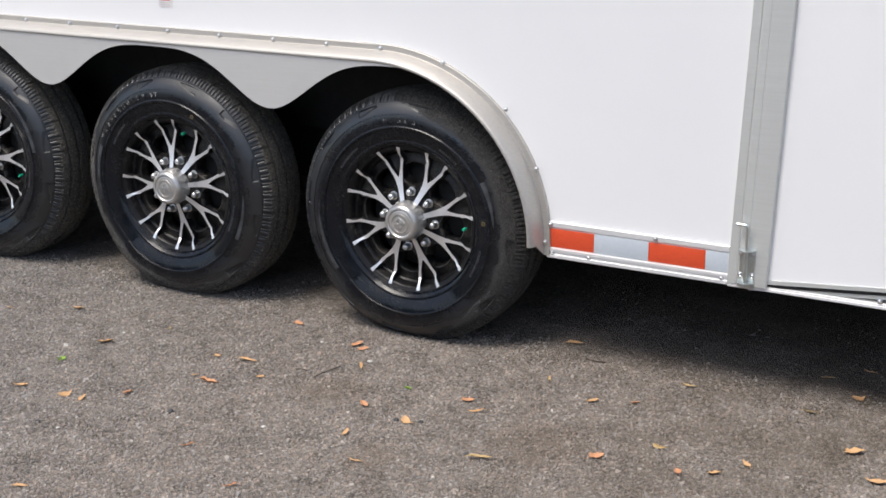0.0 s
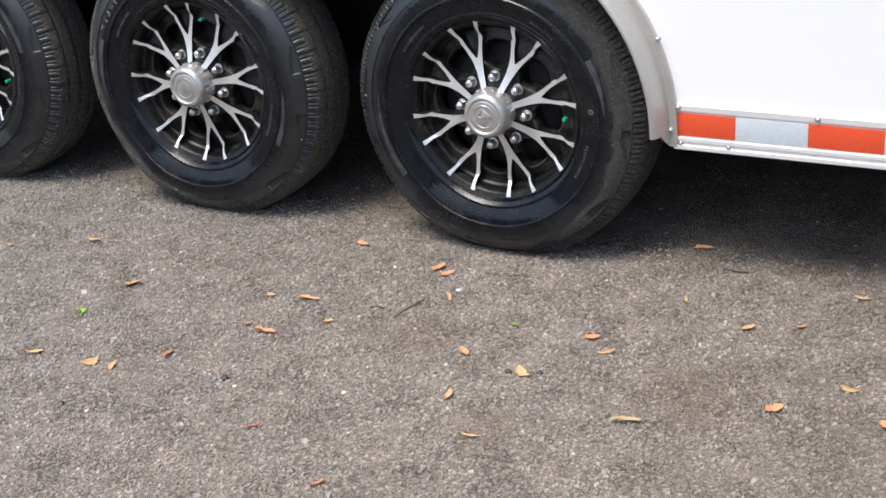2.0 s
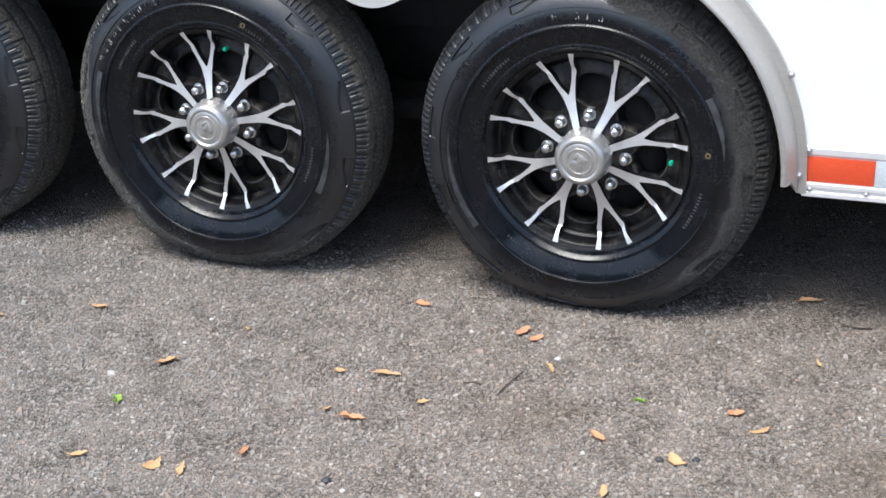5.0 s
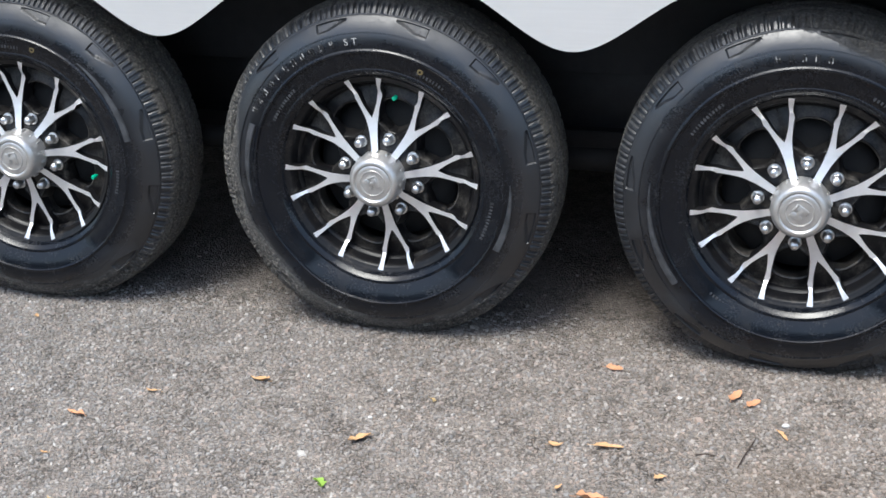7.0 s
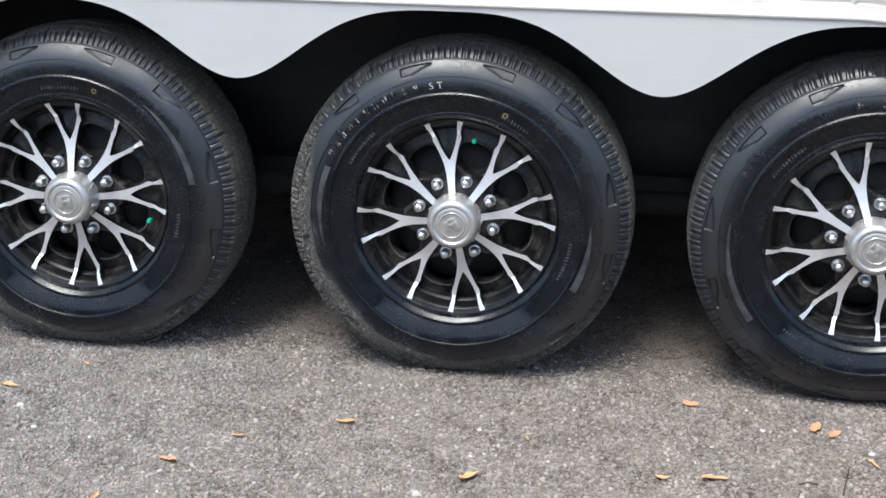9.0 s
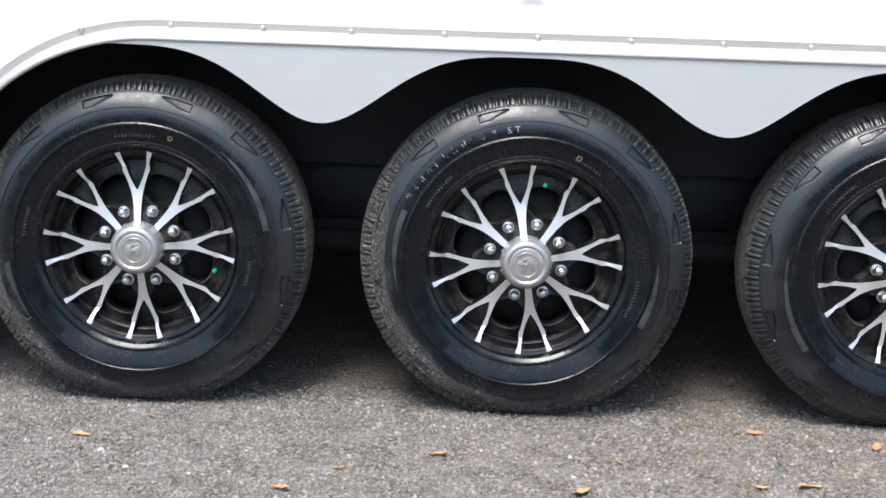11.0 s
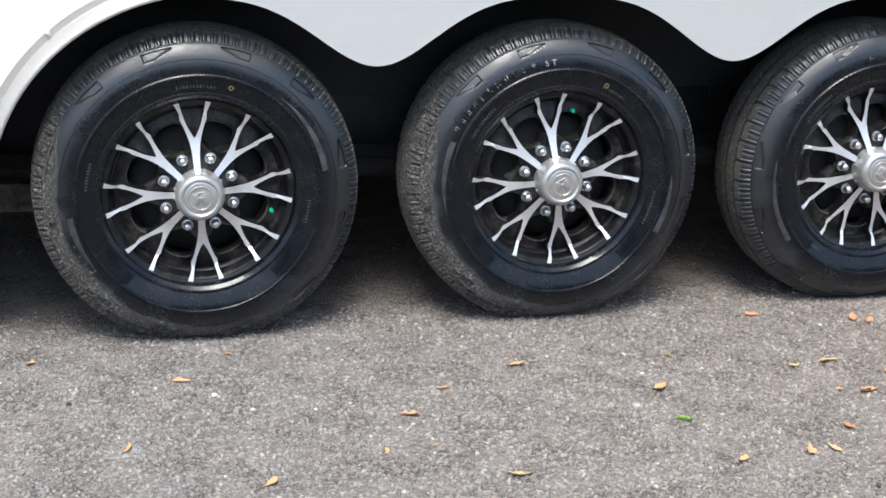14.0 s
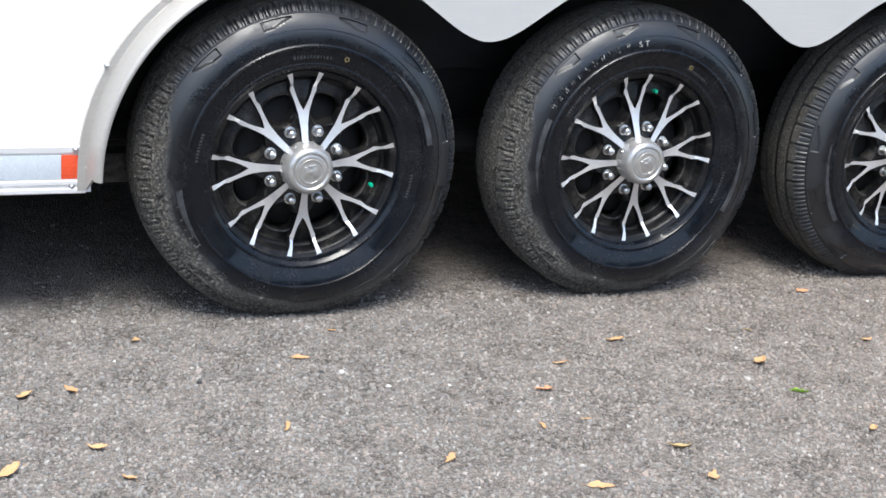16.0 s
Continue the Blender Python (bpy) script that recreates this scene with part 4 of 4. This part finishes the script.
part("print_bar", box(-0.031, 0.010, SKIN_Y - 0.0014, SKIN_Y - 0.0006, 0.9375, 0.9435), LABEL_RED, label)
for k in range(3):
    part("print_bar", box(-0.030, 0.012 - 0.006 * k, SKIN_Y - 0.0014, SKIN_Y - 0.0006, 0.9205 + 0.005 * k, 0.9220 + 0.005 * k), LABEL_GREY, label)


# ---------------------------------------------------------------- fallen leaves and twigs
def leaf_mesh(seed, material, slim):
    """A dried oval leaf, folded along its midrib and curled up at the rim."""
    rnd = random.Random(seed)
    bm = bmesh.new()
    n = 9
    bend, curl = rnd.uniform(-0.6, 0.6), rnd.uniform(0.15, 0.75)
    folds = (rnd.uniform(0.25, 0.8), rnd.uniform(0.6, 1.45))
    wide = (rnd.uniform(0.75, 1.15), rnd.uniform(0.45, 0.95))
    if rnd.random() < 0.5:
        folds, wide = folds[::-1], wide[::-1]
    rows = []
    for i in range(n + 1):
        u = i / n
        w = 1.3 * slim * math.sin(math.pi * u ** 0.75) ** 0.8 * 0.5 + 0.01
        cx, cy = u - 0.5, bend * (u - 0.5) ** 2
        lift = curl * (2 * u - 1) ** 2 * 0.30
        row = []
        for s in (-1, -0.55, 0, 0.55, 1):
            k = 0 if s < 0 else 1
            jag = 1 + rnd.uniform(-0.42, 0.25) * abs(s)
            ww = w * wide[k] * jag
            row.append((cx + rnd.uniform(-0.02, 0.02) * abs(s), cy + s * ww * math.cos(folds[k]), 0.05 + lift + abs(s) ** 1.3 * ww * math.sin(folds[k]) + rnd.uniform(-0.035, 0.035)))
        rows.append(row)
    sweep_rows(bm, rows)
    bmesh.ops.create_cone(bm, cap_ends=True, segments=5, radius1=0.012, radius2=0.008, depth=0.22, matrix=Matrix.Translation((-0.59, 0.0, 0.10)) @ Matrix.Rotation(radians(90), 4, "Y"))
    for v in bm.verts:
        v.co.z = max(v.co.z - 0.03, 0.004)
    bmesh.ops.solidify(bm, geom=bm.faces[:], thickness=0.012)
    for v in bm.verts:
        v.co = (max(-0.70, min(0.56, v.co.x)), max(-0.42, min(0.42, v.co.y)), max(0.0, min(0.42, v.co.z)))
    return mesh_of("leaf", bm, material, 60)


LEAVES = {"ochre": [leaf_mesh(s, LEAF_OCHRE, w) for s, w in ((1, 0.40), (2, 0.46), (3, 0.34), (4, 0.42))],
          "rust": [leaf_mesh(s, LEAF_RUST, w) for s, w in ((11, 0.5), (12, 0.7), (13, 0.4))],
          "tan": [leaf_mesh(s, LEAF_TAN, w) for s, w in ((21, 0.36), (22, 0.5))],
          "green": [leaf_mesh(s, LEAF_GREEN, w) for s, w in ((31, 0.4), (32, 0.55))]}
WORDS = {"ochre": "dry ochre leaf lying on the asphalt", "rust": "dry rust-brown leaf lying on the asphalt", "tan": "pale tan leaf lying on the asphalt", "green": "small green leaf lying on the asphalt"}
leaf_rng = random.Random(5)


def leaf(x, y, size=0.034, turn=None, tone="ochre", pick=None):
    me = LEAVES[tone][leaf_rng.randrange(len(LEAVES[tone])) if pick is None else pick]
    ob = new("leaf", me)
    spin = leaf_rng.uniform(0, 360) if turn is None else turn
    ob.matrix_basis = pose(x, y, 0.003, leaf_rng.uniform(-14, 14), leaf_rng.uniform(-8, 8), spin) @ Matrix.Diagonal((size * 1.15, size * 1.22, size * 0.80, 1))
    tagged(ob, WORDS[tone], "leaf", "fallen leaves")


leaf(-0.370, -0.381, 0.032, 170)
leaf(-0.178, -0.289, 0.042, 170)
leaf(0.103, -0.470, 0.044)
leaf(0.090, -0.632, 0.034, None, "green")
leaf(0.466, -0.402, 0.025)
leaf(0.560, -0.386, 0.048, 15)
leaf(0.664, -0.472, 0.023)
leaf(0.499, -0.546, 0.023)
leaf(0.563, -0.567, 0.048, 15, "rust")
leaf(0.282, -0.815, 0.034)
leaf(0.335, -0.812, 0.034)
leaf(0.420, -0.727, 0.033, None, "rust")
leaf(0.130, -0.830, 0.035)
leaf(0.518, -0.073, 0.032, -10, "rust")
leaf(0.768, -0.138, 0.036, None, "rust")
leaf(0.803, -0.160, 0.028, 40, "rust")
leaf(0.864, -0.276, 0.033)
leaf(1.014, -0.497, 0.035, None, "rust")
leaf(1.166, -0.536, 0.034, -25)
leaf(1.070, -0.668, 0.031)
leaf(1.173, -0.788, 0.036)
leaf(1.240, -0.346, 0.031, None, "rust")
leaf(1.290, -0.394, 0.035, 205)
leaf(1.426, -0.631, 0.047, 15, "tan")
leaf(1.320, 0.173, 0.045, 15)
leaf(1.365, -0.109, 0.025, None, "tan")
leaf(1.529, -0.199, 0.036)
leaf(1.632, -0.152, 0.024, None, "rust")
leaf(1.721, 0.024, 0.035, 15, "tan")
leaf(1.779, -0.374, 0.036, -10, "tan")
leaf(1.664, -0.496, 0.036, None, "rust")
leaf(1.863, -0.483, 0.031, None, "rust")
leaf(1.936, -0.450, 0.031)
leaf(1.988, -0.366, 0.032)
leaf(2.041, 0.002, 0.036, None, "tan")
leaf(2.030, 0.257, 0.033, 190, "tan")
leaf(2.123, 0.353, 0.035)
leaf(2.137, 0.149, 0.033)
leaf(2.194, -0.186, 0.047)
leaf(2.275, -0.323, 0.045)
leaf(0.572, -1.260, 0.034)
leaf(0.989, -1.032, 0.033, None, "rust")
leaf(0.767, -0.908, 0.032, None, "rust")
leaf(1.062, -0.350, 0.024, None, "green")
leaf(-0.474, -0.504, 0.036, None, "rust")
leaf(-0.451, -0.652, 0.022)
leaf(0.193, -0.287, 0.023, None, "tan")
leaf(-0.814, -0.106, 0.025)
leaf(-0.925, -0.240, 0.034)
leaf(-1.247, -0.085, 0.025)
leaf(-1.048, -0.558, 0.032)
leaf(-1.503, -0.322, 0.034)
leaf(-1.417, -0.309, 0.045)
leaf(-0.556, -0.665, 0.031)
leaf(-0.790, -0.750, 0.034)
leaf(-0.331, -0.808, 0.045, 170, "tan")
leaf(-0.560, -0.909, 0.043, -25)
leaf(-0.330, -0.926, 0.031)
leaf(-1.405, -0.567, 0.035)
leaf(-1.561, -0.630, 0.048)
leaf(-1.371, -0.690, 0.031)


def twig(points, r, label):
    bm = bmesh.new()
    for a, b in zip(points, points[1:]):
        tube(bm, a, b, r, 7)
    tagged(new("twig", mesh_of("twig", bm, BARK, 50)), label, "twig")


twig([(0.794, -0.405, 0.003), (0.800, -0.372, 0.005), (0.809, -0.335, 0.005), (0.817, -0.293, 0.003)], 0.0014, "thin dark brown twig on the asphalt")
twig([(0.716, -0.377, 0.003), (0.734, -0.371, 0.004), (0.752, -0.372, 0.003)], 0.0014, "short dark twig on the asphalt")
twig([(1.395, 0.075, 0.003), (1.43, 0.070, 0.004), (1.455, 0.077, 0.003)], 0.0018, "short dark twig on the asphalt")


def pebble(x, y, r, tone):
    bm = bmesh.new()
    bmesh.ops.create_icosphere(bm, subdivisions=2, radius=r)
    rnd = random.Random(int(1000 * (x + 5)))
    off = Vector((rnd.random() * 9, rnd.random() * 9, rnd.random() * 9))
    for v in bm.verts:
        v.co *= 1 + 0.35 * noise.noise(v.co / r * 1.1 + off)
        v.co.z *= 0.6
    ob = new("pebble", mesh_of("pebble", bm, PEBBLE[tone], 40))
    ob.location = (x, y, r * 0.35)
    tagged(ob, {"pale": "small pale pebble on the asphalt", "dark": "small dark stone on the asphalt"}[tone], "pebble", "loose pebbles")


PEBBLE = {"pale": mat_plain("pale_stone", (0.62, 0.60, 0.57), 0.7), "dark": mat_plain("dark_stone", (0.055, 0.055, 0.06), 0.6)}
pebble(0.867, -0.231, 0.0070, "pale")
pebble(-0.861, -0.329, 0.0070, "pale")
pebble(-0.789, -0.417, 0.0060, "pale")
pebble(-0.905, -0.323, 0.0060, "dark")
pebble(1.136, -0.538, 0.0080, "dark")
pebble(0.865, -0.732, 0.0060, "pale")
pebble(0.340, -0.974, 0.0060, "dark")
pebble(0.600, -0.770, 0.0090, "dark")
pebble(1.197, -0.519, 0.0070, "dark")
pebble(0.096, -0.380, 0.0050, "pale")
pebble(0.662, -0.164, 0.0050, "pale")
pebble(-1.162, -0.320, 0.0060, "dark")
pebble(0.638, -0.789, 0.0050, "pale")
pebble(0.413, -0.980, 0.0050, "pale")
pebble(0.097, -0.266, 0.0050, "pale")
pebble(-0.660, -0.438, 0.0040, "pale")
